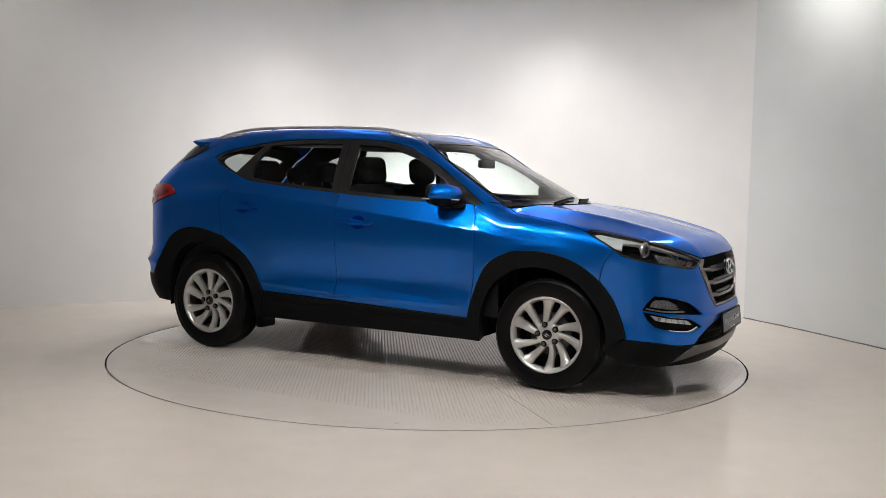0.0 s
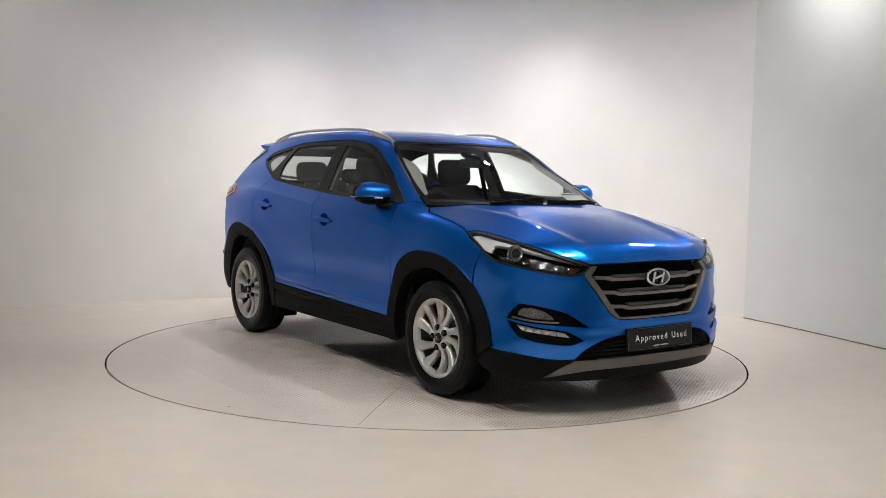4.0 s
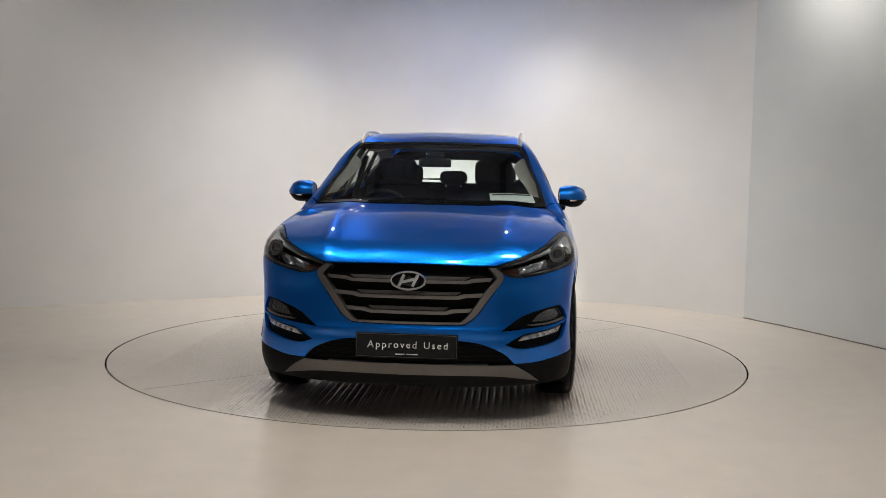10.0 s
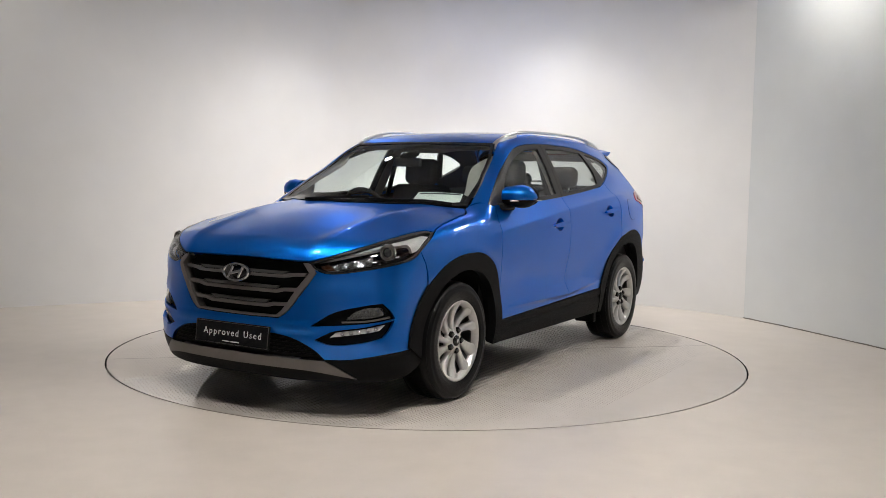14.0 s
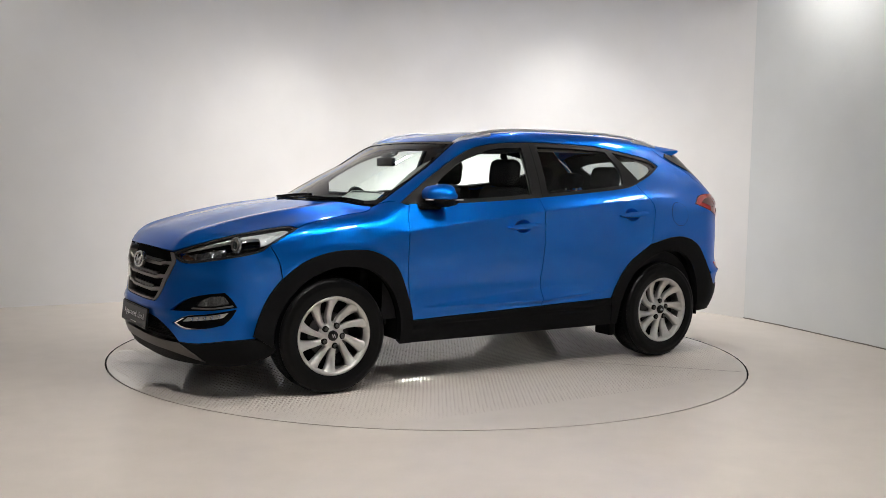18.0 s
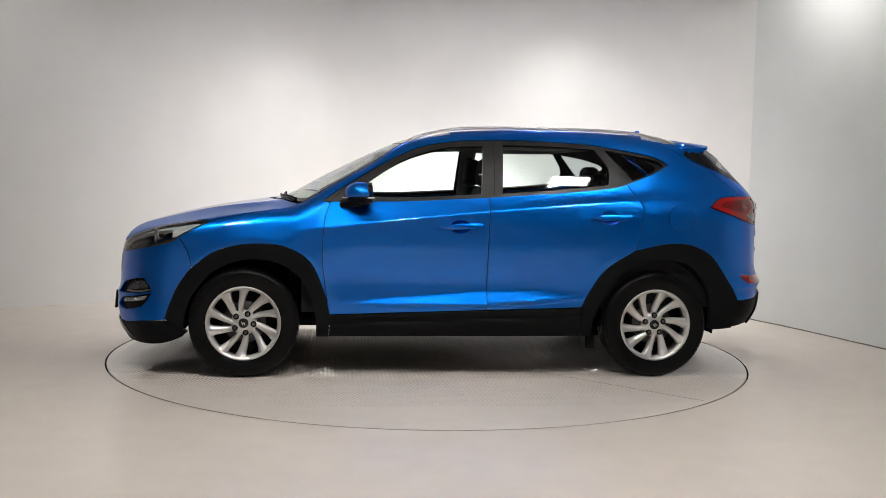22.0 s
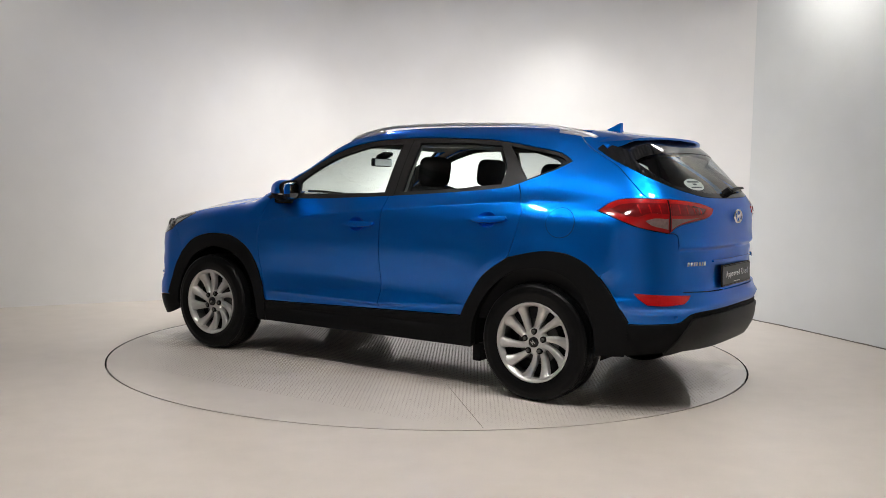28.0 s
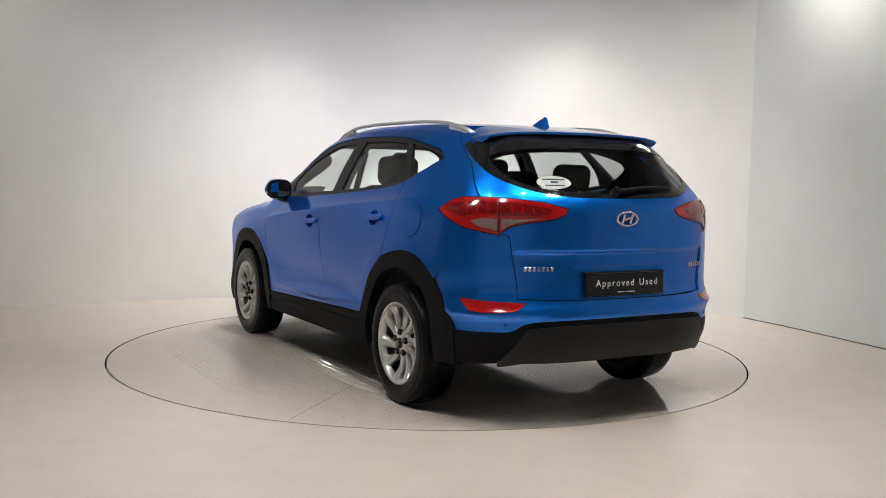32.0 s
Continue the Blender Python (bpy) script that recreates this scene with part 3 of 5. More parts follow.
ARCH_F2 = [(1.655, 0.695), (1.53, 0.788), (1.38, 0.838), (1.209, 0.850), (1.064, 0.830), (0.919, 0.736), (0.826, 0.529), (0.795, 0.403)]
ARCH_R1 = [(-0.836, 0.456), (-0.892, 0.566), (-0.996, 0.713), (-1.172, 0.833)]
ARCH_R2 = [(-1.172, 0.833), (-1.386, 0.878), (-1.55, 0.872), (-1.675, 0.818), (-1.74, 0.755)]
ARCH_R3 = [(-1.74, 0.755), (-1.788, 0.693), (-1.85, 0.60), (-1.903, 0.514)]
BELT = [(0.86, 1.120), (0.65, 1.124), (0.318, 1.130), (-0.225, 1.161), (-0.70, 1.198), (-1.034, 1.232), (-1.150, 1.262)]
QUARTER_LOW = [(-1.150, 1.262), (-1.27, 1.308), (-1.38, 1.356), (-1.452, 1.399)]
DLO_TOP = [(-1.452, 1.399), (-1.40, 1.432), (-1.318, 1.458), (-0.989, 1.513), (-0.806, 1.531), (-0.40, 1.541), (-0.12, 1.534), (0.09, 1.512), (0.25, 1.472),
           (0.432, 1.387), (0.65, 1.257), (0.86, 1.120)]
SCREEN_SIDE = [(0.975, 0.742), (0.757, 0.700), (0.643, 0.667), (0.40, 0.602), (0.285, 0.560)]
ROOF_SIDE = [(0.285, 0.560), (0.0, 0.545), (-0.6, 0.54), (-1.1, 0.53), (-1.40, 0.505)]
HOOD_SIDE = [(1.50, 0.838), (1.346, 0.815), (1.133, 0.792), (1.04, 0.765), (1.01, 0.735)]
GATE_SIDE = [(-1.455, 1.545), (-1.521, 1.490), (-1.605, 1.440), (-1.728, 1.376), (-1.86, 1.270), (-1.915, 1.222)]
TAIL_TOP = [(0.77, 1.196), (0.632, 1.192), (0.46, 1.172), (0.337, 1.140)]
TAIL_TIP = [(1.02, 1.122), (0.93, 1.178), (0.85, 1.194), (0.77, 1.196)]
TAIL_LOW = [(0.337, 1.140), (0.39, 1.095), (0.603, 1.052), (0.675, 1.005)]
TAIL_OUT = [(0.675, 1.005), (0.76, 1.020), (0.86, 1.045), (1.02, 1.122)]
GATE_EDGE = [(0.675, 1.005), (0.628, 0.997), (0.613, 0.911), (0.588, 0.766), (0.582, 0.681)]
SKIRT_R = [(0.90, 0.503), (0.70, 0.506), (0.606, 0.512), (0.529, 0.553), (0.355, 0.566), (0.0, 0.570)]
SKIRT_F = [(0.97, 0.362), (0.80, 0.346), (0.64, 0.321), (0.52, 0.318)]
MOUTH = [(0.52, 0.318), (0.46, 0.376), (0.34, 0.430), (0.18, 0.446), (0.0, 0.448)]


def rev(run):
    return list(reversed(run))


lamp_poly = outline(LAMP_TOP, LAMP_LOW, [(0.455, 0.795), (0.43, 0.826)])
FOG = outline([(0.455, 0.496), (0.565, 0.568), (0.70, 0.604), (0.796, 0.617)], [(0.796, 0.617), (0.832, 0.58), (0.856, 0.538)], [(0.856, 0.538), (0.75, 0.520), (0.60, 0.507), (0.455, 0.496)])
DAY = outline([(0.475, 0.424), (0.525, 0.452), (0.575, 0.474), (0.70, 0.492), (0.853, 0.524)], [(0.853, 0.524), (0.83, 0.478), (0.795, 0.440)], [(0.795, 0.440), (0.70, 0.415), (0.56, 0.400), (0.475, 0.424)])

# front bumper, one sheet from wheel arch to wheel arch
FENDER_CUT = [(1.01, 0.888), (1.055, 0.80), carry(ARCH_F1, "side", "front")[-1]]
LAMP_UNDER = [p for p in LAMP_LOW if p[0] < 1.0]


def mirrored(runs):
    """Closed outline from runs over the left half, from the lower centre line to the upper one, and their mirror image."""
    return outline(*runs, *[mir(r) for r in reversed(runs)])


arch_f1 = carry(ARCH_F1, "side", "front")
bumper = mirrored([rev(MOUTH), rev(SKIRT_F), [SKIRT_F[0], arch_f1[0]], arch_f1, rev(FENDER_CUT), [FENDER_CUT[0]] + LAMP_UNDER, [LAMP_UNDER[-1], (0.47, 0.775)],
                   GRILLE_SIDE[1:], GRILLE_LOW])


def bumper_relief(p):
    """Hollow between lamp and fog light, and a soft ledge over the mouth."""
    a = ARC * np.arctan2(np.abs(p[:, 1]), p[:, 0] - 1.0)
    return -0.014 * bump(a, 0.62, 0.20) * bump(p[:, 2], 0.68, 0.07) + 0.010 * bump(p[:, 2], 0.488, 0.022) * (1 - ramp(a, 0.40, 0.55))


fog_r, day_r = [(-a, b) for a, b in FOG], [(-a, b) for a, b in DAY]
front_bumper = panel("front_bumper", "front", bumper, PAINT, car, "blue front bumper", holes=[FOG, fog_r, DAY, day_r], shape=bumper_relief, step=0.022)

# bonnet
lamp_top = carry(LAMP_TOP, "front", "top")
nose_edge = carry([(0.0, 0.836), (0.20, 0.834), (0.36, 0.830), (0.43, 0.826)], "front", "top")
HOOD_REAR = [(1.01, 0.735), (1.10, 0.56), (1.185, 0.33), (1.245, 0.0)]


def closed_top(runs):
    """Closed outline in the top view from runs over the left half, front centre to rear centre, with their mirror image."""
    return outline(*runs, *[[(x, -y) for x, y in reversed(r)] for r in reversed(runs)])


def hood_relief(p):
    return 0.006 * bump(np.abs(p[:, 1]), 0.50 + 0.10 * (1.6 - p[:, 0]), 0.05) * ramp(p[:, 0], 1.1, 1.4)


hood = panel("hood", "top", closed_top([nose_edge, lamp_top, [lamp_top[-1], HOOD_SIDE[0]], HOOD_SIDE, HOOD_REAR]), PAINT, car, "blue bonnet", shape=hood_relief, step=0.035)

# roof, windscreen
SCREEN_TOP = [(0.335, 0.0), (0.325, 0.25), (0.300, 0.47), (0.285, 0.560)]
SCREEN_LOW = [(1.215, 0.0), (1.165, 0.30), (1.08, 0.57), (0.975, 0.742)]
roof = panel("roof", "top", closed_top([SCREEN_TOP, ROOF_SIDE, [(-1.40, 0.505), (-1.43, 0.25), (-1.44, 0.0)]]), PAINT, car, "blue roof", step=0.05)
screen_loop = closed_top([SCREEN_LOW, SCREEN_SIDE, rev(SCREEN_TOP)])
screen_hole = closed_top([[(1.165, 0.0), (1.125, 0.28), (1.045, 0.54), (0.945, 0.700)], [(0.945, 0.700), (0.74, 0.672), (0.625, 0.640), (0.415, 0.583), (0.335, 0.545)],
                          [(0.335, 0.545), (0.362, 0.25), (0.372, 0.0)]])
frit = panel("windscreen_surround", "top", screen_loop, GLOSS, car, "black windscreen border", holes=[screen_hole], depth=0.012, step=0.05)
windscreen = panel("windscreen", "top", screen_hole, GLASS, car, "clear windscreen", gap=-0.003, lift=-0.003, depth=0, step=0.05)
cowl = panel("cowl", "top", closed_top([[(1.247, 0.0), (1.188, 0.33), (1.103, 0.56), (1.013, 0.735)], [(1.013, 0.735), (0.977, 0.742)], rev(SCREEN_LOW)]), PLASTIC, car,
             "black plastic scuttle", lift=-0.012, depth=0.03, gap=0.0)

# sides
WHEEL_IN_F = [(1.71, 0.30), (1.695, 0.42), (1.64, 0.54), (1.53, 0.665), (1.40, 0.732), (1.27, 0.755), (1.12, 0.730), (1.00, 0.655), (0.925, 0.545), (0.885, 0.40), (0.88, 0.262)]
WHEEL_IN_R = [(-0.905, 0.270), (-0.925, 0.42), (-0.985, 0.55), (-1.08, 0.67), (-1.21, 0.752), (-1.36, 0.782), (-1.51, 0.758), (-1.62, 0.68), (-1.685, 0.56), (-1.712, 0.42),
              (-1.715, 0.312)]
fender_cut_side = carry(FENDER_CUT, "front", "side")
lamp_rear = carry([p for p in rev(LAMP_LOW) if p[0] > 1.0], "front", "side")
hood_side = carry(HOOD_SIDE, "top", "side")
screen_side = carry(SCREEN_SIDE, "top", "side")
roof_side = carry(ROOF_SIDE, "top", "side")
tail_out = carry(TAIL_OUT, "rear", "side")
tail_tip = carry(TAIL_TIP, "rear", "side")
arch_r3 = carry(ARCH_R3, "side", "rear")


WEDGE = spline([(-0.86, 0.0), (-0.70, 0.035), (-0.47, 0.074), (-0.20, 0.085), (0.10, 0.062), (0.55, 0.028), (0.74, 0.0)])


def door_relief(p):
    """Shoulder line above the handles and the sculpted wedge above the sill."""
    x, z = p[:, 0], p[:, 2]
    up = z - (0.955 + 0.118 * (0.83 - x) - 0.012 * (0.83 - x) ** 2)
    over, under = 0.5 * (np.sqrt(up * up + 1e-5) + up), 0.5 * (np.sqrt(up * up + 1e-5) - up)
    a = 0.024 * np.exp(-over / 0.05) * np.exp(-under / 0.085) * ramp(x, -1.75, -1.2) * ramp(-x, -1.15, -0.6)
    tall = np.maximum(WEDGE(np.clip(x, -0.86, 0.74)), 1e-4)
    u = (z - 0.475 - 0.073 * np.maximum(-0.2 - x, 0)) / tall
    b = 0.30 * tall * np.where(u > 0, np.clip(1 - u, 0, 1) ** 1.2, np.exp(-(np.minimum(u, 0) * tall / 0.015) ** 2))
    # flared lip round each wheel arch
    c = sum(0.010 * np.exp(-(np.maximum(np.hypot((x - ax) / 1.03, z - 0.36) - r, 0) / 0.055) ** 1.5) * ramp(z, 0.60, 0.78) for ax, r in ((1.27, 0.515), (-1.37, 0.540)))
    return a + b + c


def cup_at(x0, z0):
    """Outline of the hollow behind a door handle."""
    return [(x0 + 0.006 + 0.066 * math.cos(a) * (1 - 0.12 * math.sin(a) ** 2), z0 + 0.001 + 0.041 * math.sin(a)) for a in np.linspace(0, 2 * math.pi, 48, endpoint=False)]


HANDLES = {"front_door": (-0.035, 0.972), "rear_door": (-1.015, 1.040)}


for side_sign in (1, -1):
    m = side_sign < 0
    sd = dict(mirror=m)
    fender = panel("front_fender", "side", outline(lamp_rear, [lamp_rear[-1], hood_side[0]], hood_side, [hood_side[-1], (0.90, 1.135), DOOR_CUT[0]], DOOR_CUT, rev(ARCH_F2), rev(fender_cut_side),
                                                    [fender_cut_side[0], lamp_rear[0]]), PAINT, car, "blue front wing", shape=door_relief, step=0.017, **sd)
    front_door = panel("front_door", "side", outline([(0.80, 1.1205)] + BELT[1:4], PILLAR_CUT, [PILLAR_CUT[-1], DOOR_CUT[-1]], rev(DOOR_CUT)), PAINT, car, "blue front door", shape=door_relief, holes=[cup_at(*HANDLES["front_door"])],
                       step=0.0115, **sd)
    rear_door = panel("rear_door", "side", outline(BELT[3:], REAR_CUT, rev(ARCH_R1), [ARCH_R1[0], PILLAR_CUT[-1]], rev(PILLAR_CUT)), PAINT, car, "blue rear door", shape=door_relief, holes=[cup_at(*HANDLES["rear_door"])], step=0.0115, **sd)
    body_side = panel("body_side", "side", outline(rev(DLO_TOP), rev(QUARTER_LOW), REAR_CUT, ARCH_R2, [ARCH_R2[-1], tail_out[0]][:2], tail_out, tail_tip, [tail_tip[-1], GATE_SIDE[-1]], rev(GATE_SIDE),
                                                    [GATE_SIDE[0], roof_side[-1]], rev(roof_side), rev(screen_side), [screen_side[0], (0.90, 1.135), DLO_TOP[-1]]), PAINT, car,
                      "blue rear quarter, roof edge and windscreen pillar", shape=door_relief, step=0.02, **sd)
    # window band
    g1 = outline([(0.555, 1.160), (0.30, 1.158), (-0.175, 1.186)], [(-0.175, 1.186), (-0.198, 1.500)], [(-0.198, 1.500), (0.0, 1.490), (0.15, 1.458), (0.329, 1.395), (0.49, 1.300), (0.575, 1.235)],
                 [(0.575, 1.235), (0.555, 1.160)])
    g2 = outline([(-0.315, 1.192), (-0.70, 1.222), (-1.028, 1.258)], [(-1.028, 1.258), (-1.035, 1.362), (-0.953, 1.492)], [(-0.953, 1.492), (-0.65, 1.508), (-0.335, 1.508)],
                 [(-0.335, 1.508), (-0.315, 1.192)])
    g3 = outline([(-1.195, 1.290), (-1.32, 1.340), (-1.42, 1.392)], [(-1.42, 1.392), (-1.345, 1.432), (-1.02, 1.488)], [(-1.02, 1.488), (-1.195, 1.290)])
    band = outline(rev(DLO_TOP), rev(QUARTER_LOW), rev(BELT))
    panel("window_surround", "side", band, TRIM, car, "satin black window surround and pillars", holes=[g1, g2, g3], lift=-0.004, depth=0.02, gap=0.001, **sd)
    panel("front_side_window", "side", g1, GLASS, car, "clear side window", gap=-0.004, lift=-0.010, depth=0, step=0.08, **sd)
    panel("rear_side_window", "side", g2, DARK_GLASS, car, "side window", gap=-0.004, lift=-0.010, depth=0, step=0.08, **sd)
    panel("quarter_window", "side", g3, SMOKED_GLASS, car, "small quarter window", gap=-0.004, lift=-0.010, depth=0, step=0.08, **sd)
    # black plastic along the sills and arches
    panel("front_arch_trim", "side", outline(ARCH_F1, ARCH_F2, [(0.795, 0.403), (0.80, 0.262)], [(0.80, 0.262), (0.88, 0.262)], rev(WHEEL_IN_F), [(1.71, 0.30), (1.823, 0.372)]), PLASTIC, car,
          "black plastic wheel-arch trim", lift=0.012, depth=0.05, gap=0.001, step=0.03, **sd)
    panel("rear_arch_trim", "side", outline(ARCH_R1, ARCH_R2, ARCH_R3, [(-1.903, 0.514), (-1.895, 0.40), (-1.875, 0.322)], [(-1.875, 0.322), (-1.715, 0.312)], rev(WHEEL_IN_R),
                                             [(-0.905, 0.270), (-0.845, 0.268)], [(-0.845, 0.268), (-0.836, 0.456)]), PLASTIC, car, "black plastic wheel-arch trim", lift=0.012, depth=0.05, gap=0.001,
          step=0.03, **sd)
    panel("sill_trim", "side", outline([(0.795, 0.400), (-0.21, 0.432), (-0.836, 0.453)], [(-0.836, 0.453), (-0.845, 0.268)], [(-0.845, 0.268), (0.80, 0.262)], [(0.80, 0.262), (0.795, 0.400)]),
          PLASTIC, car, "black plastic sill trim", lift=0.008, depth=0.05, gap=0.001, shape=lambda p: -0.012 * bump(p[:, 2], 0.372 - 0.028 * p[:, 0], 0.012), step=0.02, **sd)

# front lower parts
GRILLE_TOP = [(0.43, 0.826), (0.22, 0.830), (0.0, 0.832)]
grille_outer = mirrored([rev(GRILLE_LOW), rev(GRILLE_SIDE), GRILLE_TOP])
grille_inner = mirrored([[(0.0, 0.539), (0.258, 0.542)], [(0.258, 0.542), (0.30, 0.585), (0.37, 0.690), (0.432, 0.772)], [(0.432, 0.772), (0.395, 0.822)], [(0.395, 0.822), (0.20, 0.826), (0.0, 0.828)]])
grille = panel("grille_frame", "front", grille_outer, GUNMETAL, car, "grey metallic six-sided grille frame", holes=[grille_inner], lift=0.001, depth=0.05, step=0.03)
panel("grille_backing", "front", grille_inner, SHADOW, car, "black grille mesh", gap=-0.02, lift=-0.05, depth=0, step=0.04)
panel("lower_intake", "front", mirrored([[(0.0, 0.325), (0.30, 0.322), (0.52, 0.318)], MOUTH]), PLASTIC, car, "black lower intake mesh", lift=-0.02, depth=0.0, gap=-0.004, step=0.03)
SKID_LOW = [(0.0, 0.256), (0.30, 0.258), (0.475, 0.250), (0.68, 0.213)]
panel("skid_plate", "front", mirrored([SKID_LOW, [(0.68, 0.213), (0.60, 0.27), (0.52, 0.316)], [(0.52, 0.316), (0.30, 0.320), (0.0, 0.323)]]), SKID, car, "satin grey skid plate", lift=0.008, depth=0.04,
      step=0.03)
chin = mirrored([[(0.0, 0.19), (0.50, 0.19), (0.85, 0.20), (0.99, 0.24), (1.045, 0.285)], [(1.045, 0.285), (0.99, 0.335), (0.93, 0.372)], [(0.93, 0.372)] + SKIRT_F, [(0.52, 0.318), (0.0, 0.320)]])
panel("front_skirt", "front", chin, PLASTIC, car, "black plastic lower bumper", lift=0.002, depth=0.04, step=0.03)

# tail
gate_side = carry(GATE_SIDE, "side", "rear")
GLASS_R = [[(0.0, 1.198), (0.35, 1.205), (0.50, 1.230), (0.62, 1.266), (0.74, 1.322), (0.83, 1.388), (0.885, 1.432), (0.912, 1.458)], [(0.912, 1.458), (0.82, 1.503), (0.65, 1.523), (0.30, 1.538), (0.0, 1.542)]]
rear_glass = mirrored(GLASS_R)
gate_top = [gate_side[0], (0.60, 1.545), (0.30, 1.556), (0.0, 1.558)]
gate = mirrored([[(0.0, 0.672), (0.353, 0.674), (0.582, 0.681)], rev(GATE_EDGE), rev(TAIL_LOW), rev(TAIL_TOP), [TAIL_TOP[0], gate_side[-1]], rev(gate_side), gate_top])


def gate_relief(p):
    z = p[:, 2]
    return (-0.011 * ramp(0.925 - z, 0.0, 0.014) + 0.005 * bump(z, 0.935, 0.03)) * ramp(0.74 - np.abs(p[:, 1]), 0.0, 0.06)


tailgate = panel("tailgate", "rear", gate, PAINT, car, "blue tailgate", holes=[rear_glass], shape=gate_relief, step=0.018)
inner_glass = mirrored([[(0.0, 1.225), (0.35, 1.232), (0.54, 1.262), (0.64, 1.305), (0.71, 1.36), (0.75, 1.405)], [(0.75, 1.405), (0.64, 1.438), (0.40, 1.458), (0.0, 1.465)]])
panel("rear_window_surround", "rear", rear_glass, GLOSS, car, "black rear window border", holes=[inner_glass], depth=0.015, gap=0.001, step=0.05)
panel("rear_window", "rear", inner_glass, SMOKED_GLASS, car, "rear window", gap=-0.003, lift=-0.003, depth=0, step=0.06)
rb = mirrored([rev(SKIRT_R), [SKIRT_R[0], arch_r3[-1]], rev(arch_r3), [arch_r3[0], TAIL_OUT[2]], [TAIL_OUT[2], TAIL_OUT[1], TAIL_OUT[0]], GATE_EDGE, [(0.582, 0.679), (0.353, 0.672), (0.0, 0.670)]])
rear_bumper = panel("rear_bumper", "rear", rb, PAINT, car, "blue rear bumper", step=0.03, shape=lambda p: 0.020 * bump(p[:, 2], 0.605, 0.026))
panel("rear_skirt", "rear", mirrored([[(0.0, 0.345), (0.55, 0.345), (0.70, 0.338), (0.895, 0.322)], [(0.895, 0.322), (0.905, 0.40), (0.90, 0.503)], SKIRT_R]), PLASTIC, car,
      "black plastic lower rear bumper", lift=0.004, depth=0.05, step=0.03)


# ---- details on the skin ----
def seat_on(kind, a, b, lift=0.0, mirror=False):
    """Pose on the skin: local z out of the surface, local x level, local y up the surface."""
    p = to_skin(kind, [(a, b)])[0]
    n = Vector(skin_normal(p[None])[0])
    p = Vector(p)
    if mirror:
        p.y, n.y = -p.y, -n.y
    x = Vector((0, 0, 1)).cross(n).normalized()
    y = n.cross(x)
    m = Matrix((x, y, n)).transposed().to_4x4()
    m.translation = p + n * lift
    return m


def placed(name, bm, mat, parent, m, label="", angle=35):
    smooth_by_angle(bm, angle)
    bmesh.ops.transform(bm, matrix=m, verts=bm.verts)
    return part(name, bm, mat, parent, label)


def oval_ring(bm, rx, ry, thick, height, n=40, z=0.0):
    """A flat ring of oval outline with a rounded section."""
    loops = []
    for i in range(n):
        a = 2 * math.pi * i / n
        c, s = math.cos(a), math.sin(a)
        row = []
        for k in range(6):
            w = 2 * math.pi * k / 6
            d = thick / 2 * math.cos(w)
            row.append(bm.verts.new(((rx + d) * c, (ry + d) * s, z + height / 2 * math.sin(w))))
        loops.append(row)
    for i in range(n):
        for k in range(6):
            bm.faces.new((loops[i][k], loops[(i + 1) % n][k], loops[(i + 1) % n][(k + 1) % 6], loops[i][(k + 1) % 6]))
    bmesh.ops.recalc_face_normals(bm, faces=bm.faces)


def oval_plate(bm, rx, ry, height, n=40, z=0.0):
    top = [bm.verts.new((rx * math.cos(2 * math.pi * i / n), ry * math.sin(2 * math.pi * i / n), z + height)) for i in range(n)]
    low = [bm.verts.new((v.co.x, v.co.y, z)) for v in top]
    bm.faces.new(top)
    for i in range(n):
        bm.faces.new((low[i], low[(i + 1) % n], top[(i + 1) % n], top[i]))


def emblem(name, m, rx, ry, parent):
    bm = bmesh.new()
    oval_ring(bm, rx, ry, 0.014, 0.013, z=0.006)
    badge = placed(name, bm, CHROME, parent, m, "chrome oval emblem")
    bm = bmesh.new()
    for dx in (-0.4, 0.4):
        box(bm, (0.016, ry * 1.5, 0.010), (dx * rx, 0, 0.006), Matrix.Rotation(-0.42, 3, "Z"), bevel=0.002, segs=1)
    box(bm, (rx * 0.85, 0.015, 0.010), (0, 0, 0.006), Matrix.Rotation(0.25, 3, "Z"), bevel=0.002, segs=1)
    placed("mark", bm, CHROME, badge, m)
    return badge


def words(text, size, m, mat, parent, name="lettering", spacing=1.0, depth=0.0006):
    """Raised lettering as a mesh, centred, reading along local x."""
    cu = bpy.data.curves.new(name, "FONT")
    cu.body, cu.size, cu.align_x, cu.align_y, cu.extrude, cu.space_character = text, size, "CENTER", "CENTER", depth, spacing
    cu.resolution_u = 3
    tmp = bpy.data.objects.new("tmp", cu)
    scene.collection.objects.link(tmp)
    bpy.context.view_layer.update()
    me = bpy.data.meshes.new_from_object(tmp.evaluated_get(bpy.context.evaluated_depsgraph_get()))
    bpy.data.objects.remove(tmp)
    me.transform(m)
    me.materials.clear()
    me.materials.append(mat)
    ob = new(name, me)
    ob.parent = parent
    return ob


